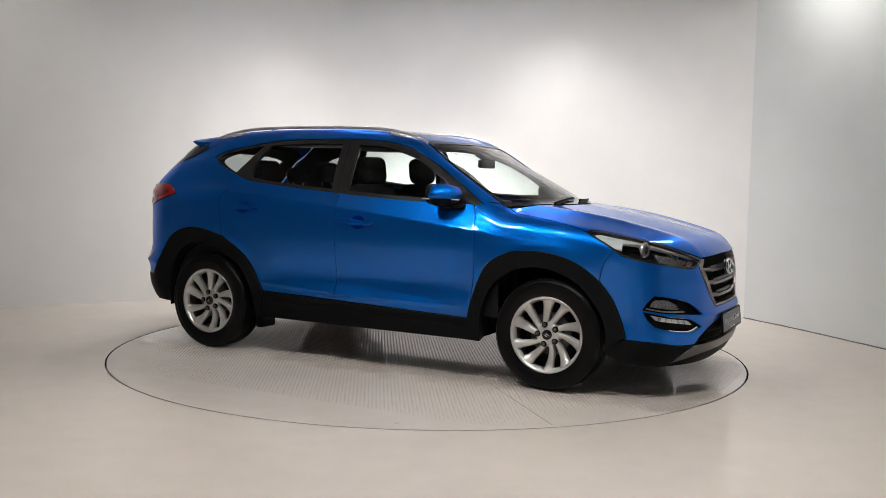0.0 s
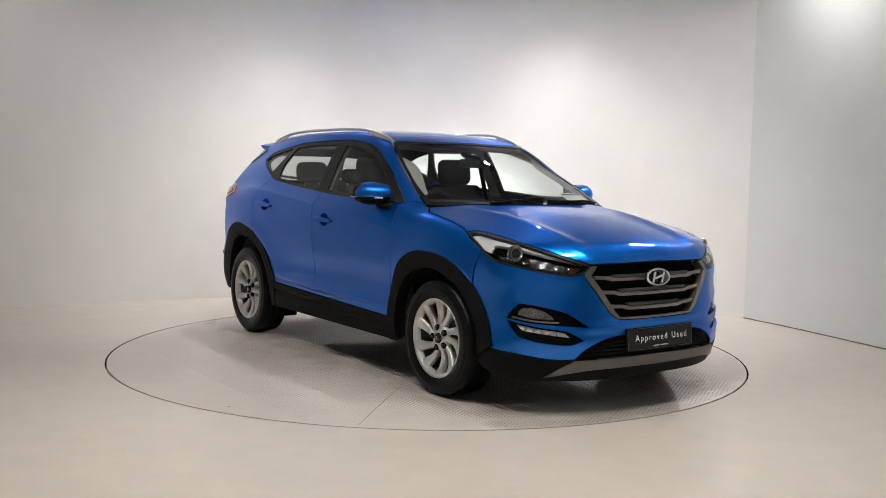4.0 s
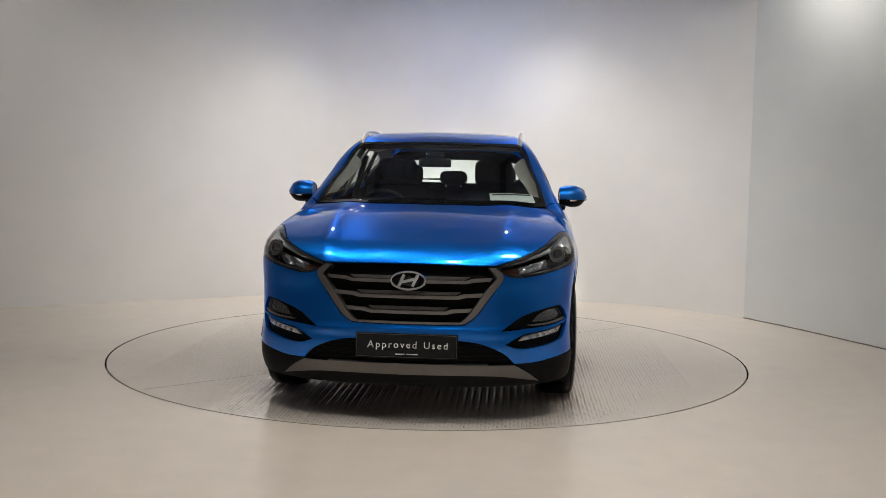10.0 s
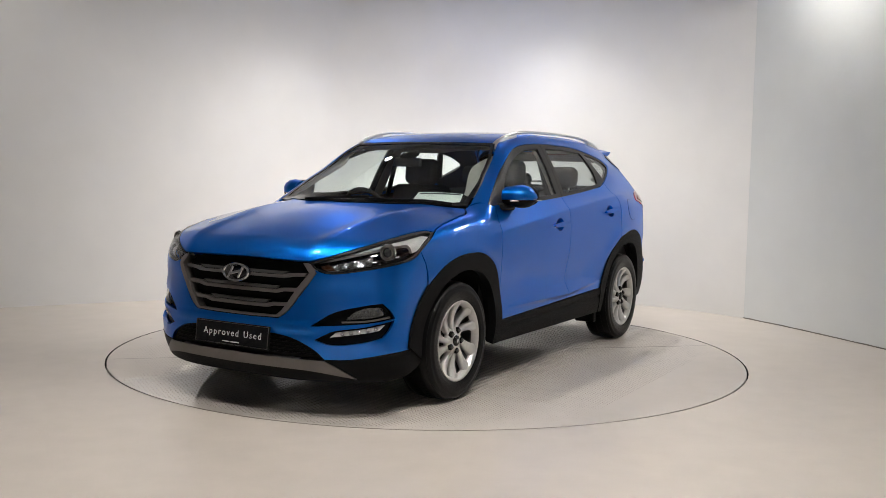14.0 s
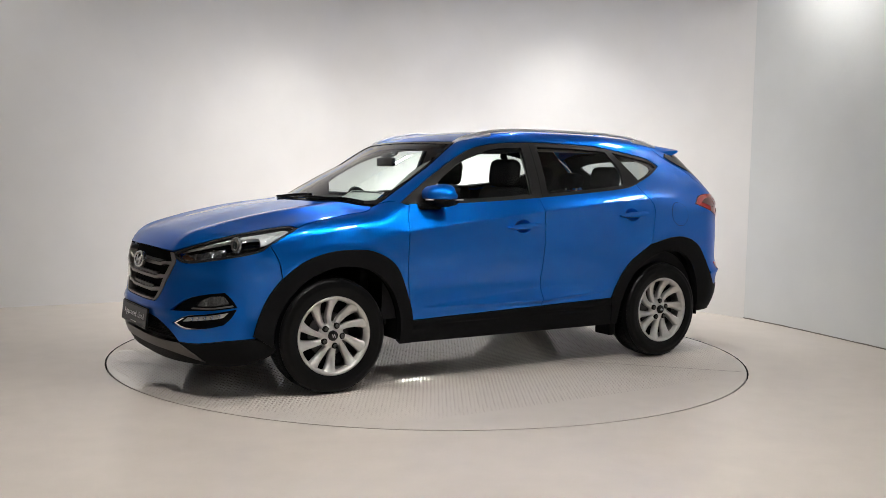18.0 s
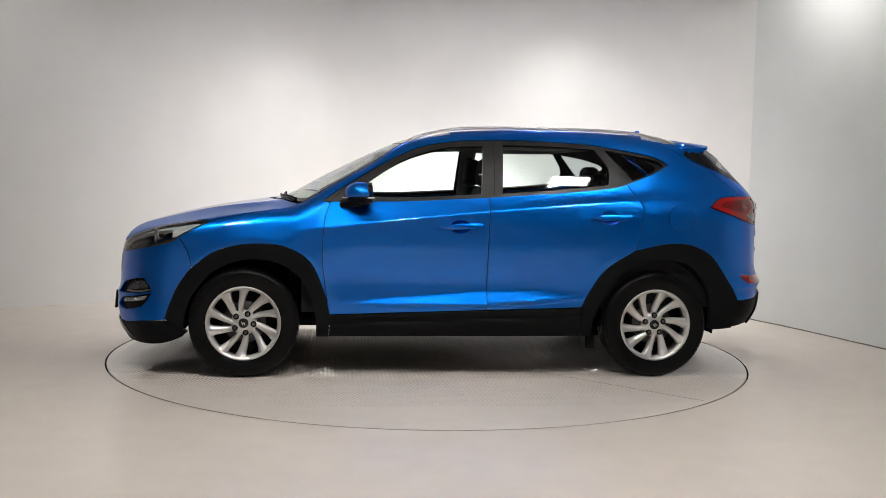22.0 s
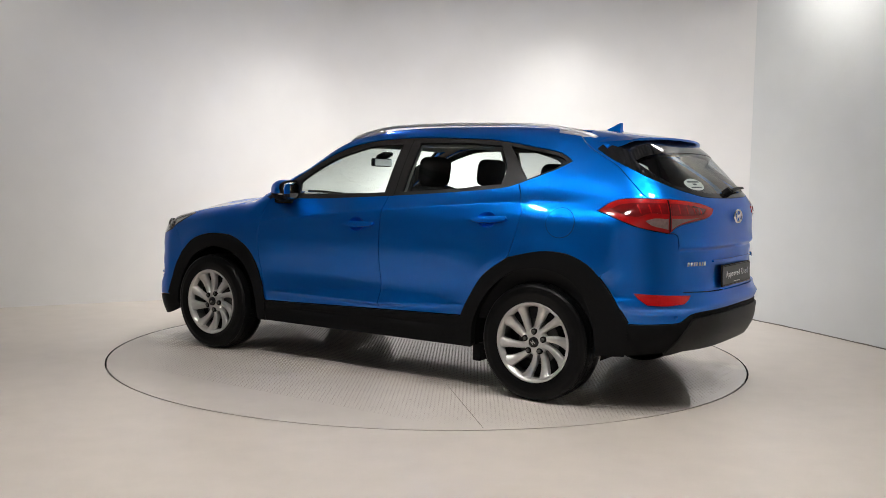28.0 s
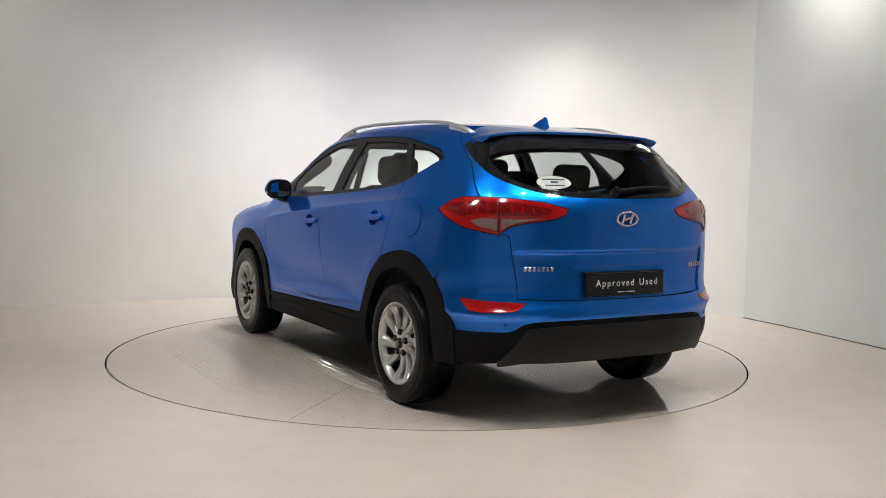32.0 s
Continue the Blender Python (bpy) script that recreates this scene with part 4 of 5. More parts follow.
def number_plate(m, parent, label):
    bm = bmesh.new()
    box(bm, (0.535, 0.128, 0.012), (0, 0, 0.006), bevel=0.005)
    plate = placed("number_plate", bm, PLASTIC, parent, m, label)
    bm = bmesh.new()
    box(bm, (0.515, 0.108, 0.003), (0, 0, 0.0125), bevel=0.001, segs=1)
    placed("plate_face", bm, GLOSS, plate, m)
    bm = bmesh.new()
    for sx, sy, cx, cy in ((0.522, 0.003, 0, 0.058), (0.522, 0.003, 0, -0.058), (0.003, 0.116, 0.261, 0), (0.003, 0.116, -0.261, 0)):
        box(bm, (sx, sy, 0.003), (cx, cy, 0.0135))
    placed("plate_border", bm, DARK_METAL, plate, m)
    for text, cx in (("Approved", -0.074), ("Used", 0.153)):
        words(text, 0.051, m @ Matrix.Translation((cx, 0.004, 0.0148)), LETTER, plate, spacing=1.3)
    bm = bmesh.new()
    for cx, w in ((-0.034, 0.050), (0.030, 0.060)):
        box(bm, (w, 0.005, 0.001), (cx, -0.043, 0.0145))
    placed("small_print", bm, LETTER, plate, m)
    return plate


# grille bars with a recessed grey pad above each
for k, (z, reach) in enumerate(((0.757, 0.418), (0.673, 0.375), (0.593, 0.316))):
    lower = [(reach - 0.015, z - 0.002), (reach - 0.09, z - 0.006), (reach - 0.13, z - 0.016), (0.0, z - 0.017)]
    upper = [(0.0, z + 0.000), (reach - 0.135, z + 0.001), (reach - 0.10, z + 0.012), (reach, z + 0.017)]
    chain = rev(lower) + rev(upper)[:1] + rev(upper)[1:]
    loop = chain[:-1] + [(0.0, z + 0.000)] + [(-a, b) for a, b in upper[1:]] + [(-a, b) for a, b in lower[:-1]]
    bar = panel("grille_bar", "front", outline(*[[p, q] for p, q in zip(loop, loop[1:] + loop[:1])]), GUNMETAL, grille, lift=-0.012, depth=0.03, gap=0.0, step=0.04)
    w = reach - 0.12
    panel("bar_pad", "front", outline([(-w + 0.02, z + 0.005), (w - 0.02, z + 0.005)], [(w - 0.02, z + 0.005), (w + 0.005, z + 0.022)], [(w + 0.005, z + 0.022), (-w - 0.005, z + 0.022)],
                                      [(-w - 0.005, z + 0.022), (-w + 0.02, z + 0.005)]), DARK_METAL, grille, lift=-0.020, depth=0.02, gap=0.0, step=0.05)
front_mark = seat_on("front", 0.0, 0.750, 0.012)
bm = bmesh.new()
oval_plate(bm, 0.092, 0.050, 0.010, z=-0.012)
placed("emblem_backing", bm, GLOSS, grille, front_mark)
emblem("front_emblem", front_mark, 0.089, 0.045, car)
number_plate(pose(2.243, 0.0, 0.414, 84, 0, 90), car, "black front show plate with grey lettering")

# lower mesh ribs
for z in (0.345, 0.365, 0.385, 0.405, 0.425):
    a = 0.50 - 1.5 * max(0, z - 0.33)
    pts = to_skin("front", [(u, z) for u in np.linspace(-a, a, 25)])
    v, f = tube(pts - (0.012, 0, 0), 0.004, 6)
    part_np("mesh_rib", v, f, PLASTIC, front_bumper)

# lamps
for sign in (1, -1):
    mm = sign < 0
    head = panel("headlight", "front", lamp_poly, GLOSS, car, "clear headlight with a dark housing and a projector", gap=0.0, lift=-0.085, depth=-0.085, step=0.04, mirror=mm)
    panel("lens", "front", lamp_poly, LENS, head, "clear lens", depth=0.0, lift=0.001, gap=0.002, step=0.04, mirror=mm)
    rimline = [tuple(p) for p in shrink(lamp_poly, 0.012)]
    panel("lens_rim", "front", lamp_poly, TRIM, head, "black lens edge", holes=[rimline], depth=0.02, lift=-0.002, gap=0.001, step=0.05, mirror=mm)
    guide = outline([(0.47, 0.838), (0.62, 0.884), (0.77, 0.925), (0.90, 0.958), (1.04, 0.980), (1.105, 0.972)], [(1.105, 0.972), (1.06, 0.945), (1.0, 0.893), (0.965, 0.885)],
                    [(0.965, 0.885), (0.945, 0.932), (0.86, 0.930), (0.76, 0.910), (0.62, 0.872), (0.47, 0.832)])
    panel("light_guide", "front", guide, WHITE_TRIM, head, "white running-light guide", lift=-0.018, depth=0.02, gap=0.0, step=0.03, mirror=mm)
    inner = outline([(0.505, 0.822), (0.62, 0.853), (0.755, 0.890)], [(0.755, 0.890), (0.745, 0.822)], [(0.745, 0.822), (0.62, 0.800), (0.53, 0.790), (0.505, 0.822)])
    panel("reflector", "front", inner, REFLECTOR, head, "faceted chrome reflector", lift=-0.045, depth=0.02, gap=0.004, step=0.02, mirror=mm,
          shape=lambda p: 0.010 * np.cos(p[:, 1] * 90) * np.cos(p[:, 2] * 70))
    panel("reflector_strip", "front", outline([(0.51, 0.800), (0.56, 0.789), (0.75, 0.815), (0.90, 0.842)], [(0.90, 0.842), (0.90, 0.832), (0.75, 0.805), (0.56, 0.779), (0.51, 0.800)]), CHROME, head,
          lift=-0.022, depth=0.02, gap=0.0, step=0.03, mirror=mm)
    panel("indicator", "front", outline([(0.475, 0.815), (0.53, 0.826), (0.56, 0.80)], [(0.56, 0.80), (0.52, 0.788), (0.475, 0.815)]), ORANGE, head, "amber indicator", lift=-0.028, depth=0.02,
          gap=0.0, step=0.03, mirror=mm)
    p = to_skin("front", [(0.815, 0.884)])[0] * (1, sign, 1)
    m = look(Vector(p) + Vector((-0.030, -0.012 * sign, 0)), Vector(p) + Vector((-2, -0.5 * sign, 0.0)))
    bm = bmesh.new()
    oval_ring(bm, 0.041, 0.041, 0.013, 0.020, 40)
    ring = placed("projector_ring", bm, CHROME, head, m)
    bm = bmesh.new()
    oval_ring(bm, 0.029, 0.029, 0.010, 0.030, 40)
    placed("projector_bezel", bm, GUNMETAL, head, m)
    bm = bmesh.new()
    bmesh.ops.create_uvsphere(bm, u_segments=24, v_segments=12, radius=0.029, matrix=Matrix.Diagonal((1, 1, 0.55, 1)))
    placed("projector_lens", bm, LENS_SOLID, head, m, "round projector lens")
    # fog lamp and day light in their pockets
    fog = panel("fog_pocket", "front", FOG, PLASTIC, car, "black fog lamp pocket", lift=-0.03, depth=-0.03, gap=0.0, step=0.03, mirror=mm)
    lampo = outline([(0.615, 0.530), (0.65, 0.570), (0.715, 0.597), (0.785, 0.600)], [(0.785, 0.600), (0.81, 0.575), (0.818, 0.552)], [(0.818, 0.552), (0.72, 0.536), (0.615, 0.530)])
    panel("fog_reflector", "front", lampo, REFLECTOR, fog, "ribbed fog lamp reflector", lift=-0.026, depth=0.0, gap=0.004, step=0.012, mirror=mm,
          shape=lambda p: 0.005 * np.cos(p[:, 1] * 320))
    panel("fog_lens", "front", lampo, LENS, fog, "clear fog lamp lens", lift=-0.008, depth=0.02, gap=0.0, step=0.03, mirror=mm)
    panel("fog_blade", "front", outline([(0.60, 0.524), (0.72, 0.530), (0.835, 0.548)], [(0.835, 0.548), (0.838, 0.540)], [(0.838, 0.540), (0.72, 0.522), (0.60, 0.516)], [(0.60, 0.516), (0.60, 0.524)]), GUNMETAL, fog,
          lift=-0.006, depth=0.02, gap=0.0, step=0.03, mirror=mm)
    day = panel("day_pocket", "front", DAY, PLASTIC, car, "black day light pocket", lift=-0.028, depth=-0.028, gap=0.0, step=0.03, mirror=mm)
    strip = outline([(0.545, 0.440), (0.572, 0.466), (0.70, 0.485), (0.812, 0.505)], [(0.812, 0.505), (0.785, 0.478), (0.70, 0.462), (0.545, 0.440)])
    panel("day_strip", "front", strip, WHITE_TRIM, day, "white day light strip", lift=-0.012, depth=0.02, gap=0.0, step=0.02, mirror=mm)
    for u in (0.605, 0.645, 0.685, 0.725, 0.765):
        zz = 0.4575 + 0.168 * (u - 0.605)
        bm = bmesh.new()
        oval_ring(bm, 0.009, 0.007, 0.005, 0.006, 14)
        oval_plate(bm, 0.007, 0.005, 0.001, 14)
        placed("led", bm, CHROME, day, seat_on("front", u, zz, -0.009, mm))

# rear lamps: red upper, pale lower pane, dark split
for sign in (1, -1):
    mm = sign < 0
    tail = panel("tail_lamp", "rear", outline(TAIL_TIP, TAIL_TOP, TAIL_LOW, TAIL_OUT), RED, car, "red tail lamp with a pale lower pane", lift=0.004, depth=0.03, step=0.03, mirror=mm)
    panel("red_pane", "rear", outline([(0.955, 1.130), (0.90, 1.157), (0.80, 1.170), (0.685, 1.168)], [(0.685, 1.168), (0.685, 1.112)], [(0.685, 1.112), (0.78, 1.115), (0.84, 1.095), (0.90, 1.105), (0.955, 1.130)]), DEEP_RED, tail,
          lift=0.0075, depth=0.004, gap=0.0, step=0.03, mirror=mm)
    panel("red_pane", "rear", outline([(0.665, 1.168), (0.62, 1.167), (0.50, 1.152), (0.42, 1.136)], [(0.42, 1.136), (0.45, 1.112), (0.53, 1.104), (0.665, 1.104)], [(0.665, 1.104), (0.665, 1.168)]), DEEP_RED, tail,
          lift=0.0075, depth=0.004, gap=0.0, step=0.03, mirror=mm)
    panel("pale_pane", "rear", outline([(0.685, 1.086), (0.76, 1.088), (0.805, 1.074)], [(0.805, 1.074), (0.77, 1.048), (0.685, 1.028)], [(0.685, 1.028), (0.685, 1.086)]), CLEAR_LENS, tail, "pale reversing lens",
          lift=0.0075, depth=0.004, gap=0.0, step=0.03, mirror=mm)
    panel("pale_pane", "rear", outline([(0.665, 1.088), (0.56, 1.086), (0.465, 1.094)], [(0.465, 1.094), (0.60, 1.064), (0.665, 1.028)], [(0.665, 1.028), (0.665, 1.088)]), CLEAR_LENS, tail, "pale reversing lens",
          lift=0.0075, depth=0.004, gap=0.0, step=0.03, mirror=mm)
    for u in (0.46, 0.51, 0.56, 0.61, 0.72, 0.77, 0.82):
        top = 1.130 + 0.16 * (u - 0.42) if u < 0.64 else 1.160
        panel("lamp_rib", "rear", outline([(u, 1.112), (u + 0.006, 1.112)], [(u + 0.006, 1.112), (u + 0.014, top)], [(u + 0.014, top), (u + 0.006, top)], [(u + 0.006, top), (u, 1.112)]), RED, tail,
              lift=0.0085, depth=0.003, gap=0.0, step=0.03, mirror=mm)
    panel("lamp_split", "rear", outline([(0.680, 1.188), (0.670, 1.188)], [(0.670, 1.188), (0.670, 1.014)], [(0.670, 1.014), (0.680, 1.014)], [(0.680, 1.014), (0.680, 1.188)]), GLOSS, tail, lift=0.008, depth=0.004,
          gap=0.002, step=0.04, mirror=mm)
    refl = panel("rear_reflector", "rear", outline([(0.858, 0.678), (0.70, 0.668), (0.538, 0.662)], [(0.538, 0.662), (0.56, 0.635), (0.60, 0.614)], [(0.60, 0.614), (0.70, 0.606), (0.795, 0.612)],
                                                   [(0.795, 0.612), (0.835, 0.645), (0.858, 0.678)]), RED, car, "red bumper reflector", lift=0.004, depth=0.02, gap=0.002, step=0.02, mirror=mm,
                 shape=lambda p: 0.020 * bump(p[:, 2], 0.605, 0.026))
    bm = bmesh.new()
    oval_plate(bm, 0.011, 0.011, 0.004, 16)
    placed("parking_sensor", bm, PAINT, rear_bumper, seat_on("rear", 0.637, 0.543, 0.004, mm))

emblem("rear_emblem", seat_on("rear", 0.0, 1.090, 0.006), 0.068, 0.036, car)
# maker's and model's marks as plain raised bars
for a0, z0, wide, n in ((0.485, 0.832, 0.150, 7), (-0.53, 0.830, 0.150, 6)):
    for i in range(n):
        u = a0 + wide * (0.5 - (i + 0.5) / n)
        bm = bmesh.new()
        box(bm, (wide / n * 0.72, 0.024, 0.007), (0, 0, 0.0025), bevel=0.002, segs=1)
        placed("badge_bar", bm, CHROME, tailgate, seat_on("rear", abs(u), z0, -0.0015, u < 0))
# plate
number_plate(pose(-2.2145, 0.0, 0.748, 88, 0, -90), car, "black rear show plate with grey lettering")
panel("plate_garnish", "rear", outline([(-0.33, 0.846), (0.33, 0.846)], [(0.33, 0.846), (0.33, 0.836)], [(0.33, 0.836), (-0.33, 0.836)], [(-0.33, 0.836), (-0.33, 0.846)]), PAINT, tailgate, "blue ledge over the plate",
      lift=0.002, depth=0.02, gap=0.0, step=0.03)
# separate black centre of the rear skirt
centre = mirrored([[(0.0, 0.352), (0.55, 0.350)], [(0.55, 0.350), (0.67, 0.335), (0.60, 0.43), (0.53, 0.528)], [(0.53, 0.528), (0.355, 0.540), (0.0, 0.545)]])
panel("rear_diffuser", "rear", centre, PLASTIC2, car, "dark grey lower rear panel", lift=0.016, depth=0.03, gap=0.0, step=0.03)

# door handles, fuel flap, mirrors, rails, both sides
for sign in (1, -1):
    mm = sign < 0
    side_parts = [o for o in car.children if o.name.split(".")[0] in ("front_door", "rear_door") and (o.data.vertices[0].co.y < 0) == mm]
    for x0, z0, owner in ((-0.035, 0.972, "front_door"), (-1.015, 1.040, "rear_door")):
        door = [o for o in side_parts if o.name.startswith(owner)][0]
        hollow = lambda p, x0=x0, z0=z0: door_relief(p) - 0.032 * np.clip(1 - ((p[:, 0] - x0 - 0.006) / 0.068) ** 2 - ((p[:, 2] - z0 - 0.001) / 0.043) ** 2, 0, 1) ** 0.7
        panel("handle_cup", "side", cup_at(x0, z0), PAINT, door, "blue handle hollow", lift=-0.001, depth=0.0, gap=-0.003, step=0.008, mirror=mm, shape=hollow)
        h = outline([(x0 + 0.135, z0 - 0.005), (x0 + 0.06, z0 + 0.010), (x0 - 0.07, z0 + 0.020), (x0 - 0.13, z0 + 0.020)], [(x0 - 0.13, z0 + 0.020), (x0 - 0.138, z0 + 0.006), (x0 - 0.11, z0 - 0.008)],
                    [(x0 - 0.11, z0 - 0.008), (x0 - 0.02, z0 - 0.017), (x0 + 0.08, z0 - 0.017), (x0 + 0.135, z0 - 0.005)])
        panel("door_handle", "side", h, PAINT, door, "blue door handle", lift=0.031, depth=0.026, gap=0.0, step=0.015, mirror=mm, shape=lambda p, z0=z0: -11.0 * (p[:, 2] - z0 - 0.001) ** 2)
    if not mm:
        side_panel = [o for o in car.children if o.name.startswith("body_side") and o.data.vertices[0].co.y > 0][0]
        ring0 = [(-1.490 + 0.086 * math.cos(a), 1.044 + 0.082 * math.sin(a)) for a in np.linspace(0, 2 * math.pi, 40, endpoint=False)]
        panel("fuel_flap", "side", ring0, PAINT, side_panel, "round blue fuel flap", lift=0.0022, depth=0.006, gap=0.0005, step=0.017, shape=door_relief)
        panel("flap_gap", "side", [(-1.490 + 0.0885 * math.cos(a), 1.044 + 0.0845 * math.sin(a)) for a in np.linspace(0, 2 * math.pi, 40, endpoint=False)], SHADOW, side_panel, lift=0.0006, depth=0.0, gap=0.0,
              step=0.017, shape=door_relief)
    # door mirror
    mirror = empty("door_mirror", car)
    tagged(mirror, "blue and black door mirror")
    n, rows = 28, []
    for i in range(11):
        t = i / 10
        y = 0.835 + 0.19 * t
        grow = (1 - (2 * abs(t - 0.40)) ** 3.2 * 0.55) if t > 0.40 else 1 - 0.25 * (0.40 - t) * 2
        end = max(0.0, 1 - max(0, (t - 0.80) / 0.2) ** 2) ** 0.5 if t > 0.80 else 1.0
        hx, hz = 0.098 * grow * max(end, 0.05), 0.073 * grow * max(end, 0.05)
        cx, cz = 0.630 - 0.055 * t, 1.178 - 0.006 * t
        row = []
        for k in range(n):
            a = 2 * math.pi * k / n
            c, s = math.cos(a), math.sin(a)
            c2 = abs(c) ** 0.95 * math.copysign(1, c)
            s2 = abs(s) ** 0.88 * math.copysign(1, s)
            row.append((max(cx + (hx if c > 0 else hx * 0.85) * c2, 0.548 - 0.02 * t), sign * y, cz + hz * s2))
        rows.append(row)
    for name, lowz, highz, mat, lb in (("shell", -0.022, 9, PAINT, "blue mirror shell"), ("lower_shell", -9, -0.022, PLASTIC, "black lower mirror shell")):
        v = []
        for r in rows:
            zc = 1.176
            for p in r:
                v.append((p[0], p[1], min(max(p[2], zc + lowz), zc + highz)))
        f = [(n * i + k, n * i + (k + 1) % n, n * i + n + (k + 1) % n, n * i + n + k) for i in range(10) for k in range(n)]
        f += [tuple(range(n))[::-1], tuple(range(n * 10, n * 11))]
        bm = bmesh.new()
        vs = [bm.verts.new(p) for p in v]
        for q in f:
            bm.faces.new([vs[i] for i in q])
        bmesh.ops.remove_doubles(bm, verts=bm.verts, dist=0.0004)
        bmesh.ops.recalc_face_normals(bm, faces=bm.faces)
        smooth_by_angle(bm, 40)
        part(name, bm, mat, mirror, lb)
    rim, pane = [], []
    for k in range(40):
        a = 2 * math.pi * k / 40
        c, s = math.cos(a), math.sin(a)
        cy, cz = abs(c) ** 0.62 * math.copysign(1, c), abs(s) ** 0.70 * math.copysign(1, s)
        tall = 1.0 - 0.16 * max(cy, 0)
        rim.append((cy * 0.092, cz * 0.068 * tall))
        pane.append((cy * 0.080, cz * 0.056 * tall))
    for loop, name, x0, x1, mat, lb in ((rim, "bezel", 0.541, 0.566, PLASTIC, "black mirror bezel"), (pane, "mirror_glass", 0.538, 0.548, MIRROR, "silver mirror glass")):
        bm = bmesh.new()
        fr = [bm.verts.new((x0 - 0.10 * u * 0.3, sign * (0.922 + u), 1.178 + w)) for u, w in loop]
        bk = [bm.verts.new((x1, sign * (0.922 + u * 0.97), 1.178 + w * 0.97)) for u, w in loop]
        bm.faces.new(fr)
        bm.faces.new(bk[::-1])
        for k in range(40):
            bm.faces.new((fr[k], bk[k], bk[(k + 1) % 40], fr[(k + 1) % 40]))
        bmesh.ops.recalc_face_normals(bm, faces=bm.faces)
        smooth_by_angle(bm, 40)
        part(name, bm, mat, mirror, lb)
    bm = bmesh.new()
    box(bm, (0.16, 0.10, 0.035), (0.66, sign * 0.825, 1.112), Matrix.Rotation(sign * -0.25, 3, "X"), bevel=0.012)
    part("foot", bm, PLASTIC, mirror, "black mirror foot")
    pts = [(0.722 - 0.10 * t - 0.10 * t ** 3, sign * (0.905 + 0.120 * t), 1.148 + 0.004 * t) for t in np.linspace(0, 1, 12)]
    v, f = tube(pts, 0.0045, 8)
    part_np("side_indicator", v, f, WHITE_TRIM, mirror, "clear indicator strip")
    # roof rail
    t = np.linspace(0, 1, 40)
    rx = 0.30 - 1.84 * t
    rz = to_skin("top", [(x, 0.56) for x in rx])[:, 2]
    lift = 0.034 * np.minimum(1, np.minimum(t / 0.20, (1 - t) / 0.16)) ** 0.6 - 0.004
    ry = 0.573 + 0.0 * t - 0.02 * np.maximum(0, (t - 0.6) / 0.4) - 0.012 * np.maximum(0, (0.2 - t) / 0.2)
    pts = [(x, sign * y, z + l) for x, y, z, l in zip(rx, ry, rz, lift)]
    v, f = tube(pts, [0.014 if 3 < i < 36 else 0.017 for i in range(40)], 10, squash=0.75)
    rail = part_np("roof_rail", v, f, SILVER, car, "satin silver roof rail")
    for i0, i1 in ((0, 6), (34, 39)):
        q = [(x, y, z - 0.018) for x, y, z in pts[i0:i1 + 1]]
        v, f = tube(q, 0.016, 8)
        part_np("rail_foot", v, f, SILVER, rail)

# spoiler over the rear window
n, m = 33, 12
v = []
for i in range(n):
    y = -0.590 + 1.18 * i / (n - 1)
    edge = (abs(y) / 0.590)
    x0 = -1.43 - 0.12 * edge ** 6
    x1 = -1.850 + 0.085 * edge ** 2.5
    for k in range(m):
        t = k / (m - 1)
        x = x0 + (x1 - x0) * t
        z = float(TOP(x)) - 0.065 * y * y - (0.058 - 0.040 * t) * edge ** 7 + 0.003
        v.append((x, y, z))
    for k in range(m):
        t = 1 - k / (m - 1)
        x = x0 + (x1 + 0.004 - x0) * t
        z = float(TOP(x)) - 0.065 * y * y - (0.058 - 0.040 * t) * edge ** 7 - 0.010 - 0.050 * (1 - t) ** 0.7
        v.append((x, y, z))
w = 2 * m
f = [(w * i + k, w * i + (k + 1) % w, w * (i + 1) + (k + 1) % w, w * (i + 1) + k) for i in range(n - 1) for k in range(w)]
f += [tuple(range(w))[::-1], tuple(range(w * (n - 1), w * n))]
bm = bmesh.new()
vs = [bm.verts.new(p) for p in v]
for q in f:
    bm.faces.new([vs[i] for i in q])
bmesh.ops.recalc_face_normals(bm, faces=bm.faces)
smooth_by_angle(bm, 30)
spoiler = part("roof_spoiler", bm, PAINT, car, "blue roof spoiler")
bm = bmesh.new()
box(bm, (0.02, 0.34, 0.018), (-1.812, 0, 1.505), Matrix.Rotation(0.3, 3, "Y"), bevel=0.003)
part("brake_light", bm, DEEP_RED, spoiler, "dark red high brake light")
for s in (1, -1):
    panel("spoiler_fin", "rear", outline([(0.945, 1.470), (0.875, 1.412), (0.815, 1.368)], [(0.815, 1.368), (0.835, 1.405), (0.868, 1.455), (0.90, 1.495)], [(0.90, 1.495), (0.945, 1.470)]), GLOSS, spoiler,
          "gloss black side blade", lift=0.006, depth=0.012, gap=0.0, step=0.02, mirror=s < 0)

# aerial fin
prof = [(0.0, 0.0), (-0.05, 0.018), (-0.105, 0.046), (-0.14, 0.062), (-0.156, 0.063), (-0.152, 0.03), (-0.16, 0.0)]
v, f = [], []
for k, s in enumerate((-1, 0, 1)):
    for x, z in prof:
        wid = 0.030 * (1 - z / 0.085) + 0.003
        v.append((-1.30 + x, s * wid, 1.588 + z + (0.006 if s == 0 else 0)))
q = len(prof)
for k in range(2):
    for i in range(q - 1):
        f.append((k * q + i, k * q + i + 1, (k + 1) * q + i + 1, (k + 1) * q + i))
bm = bmesh.new()
vs = [bm.verts.new(p) for p in v]
for t in f:
    bm.faces.new([vs[i] for i in t])
bm.faces.new([vs[i] for i in range(q)])
bm.faces.new([vs[2 * q + i] for i in reversed(range(q))])
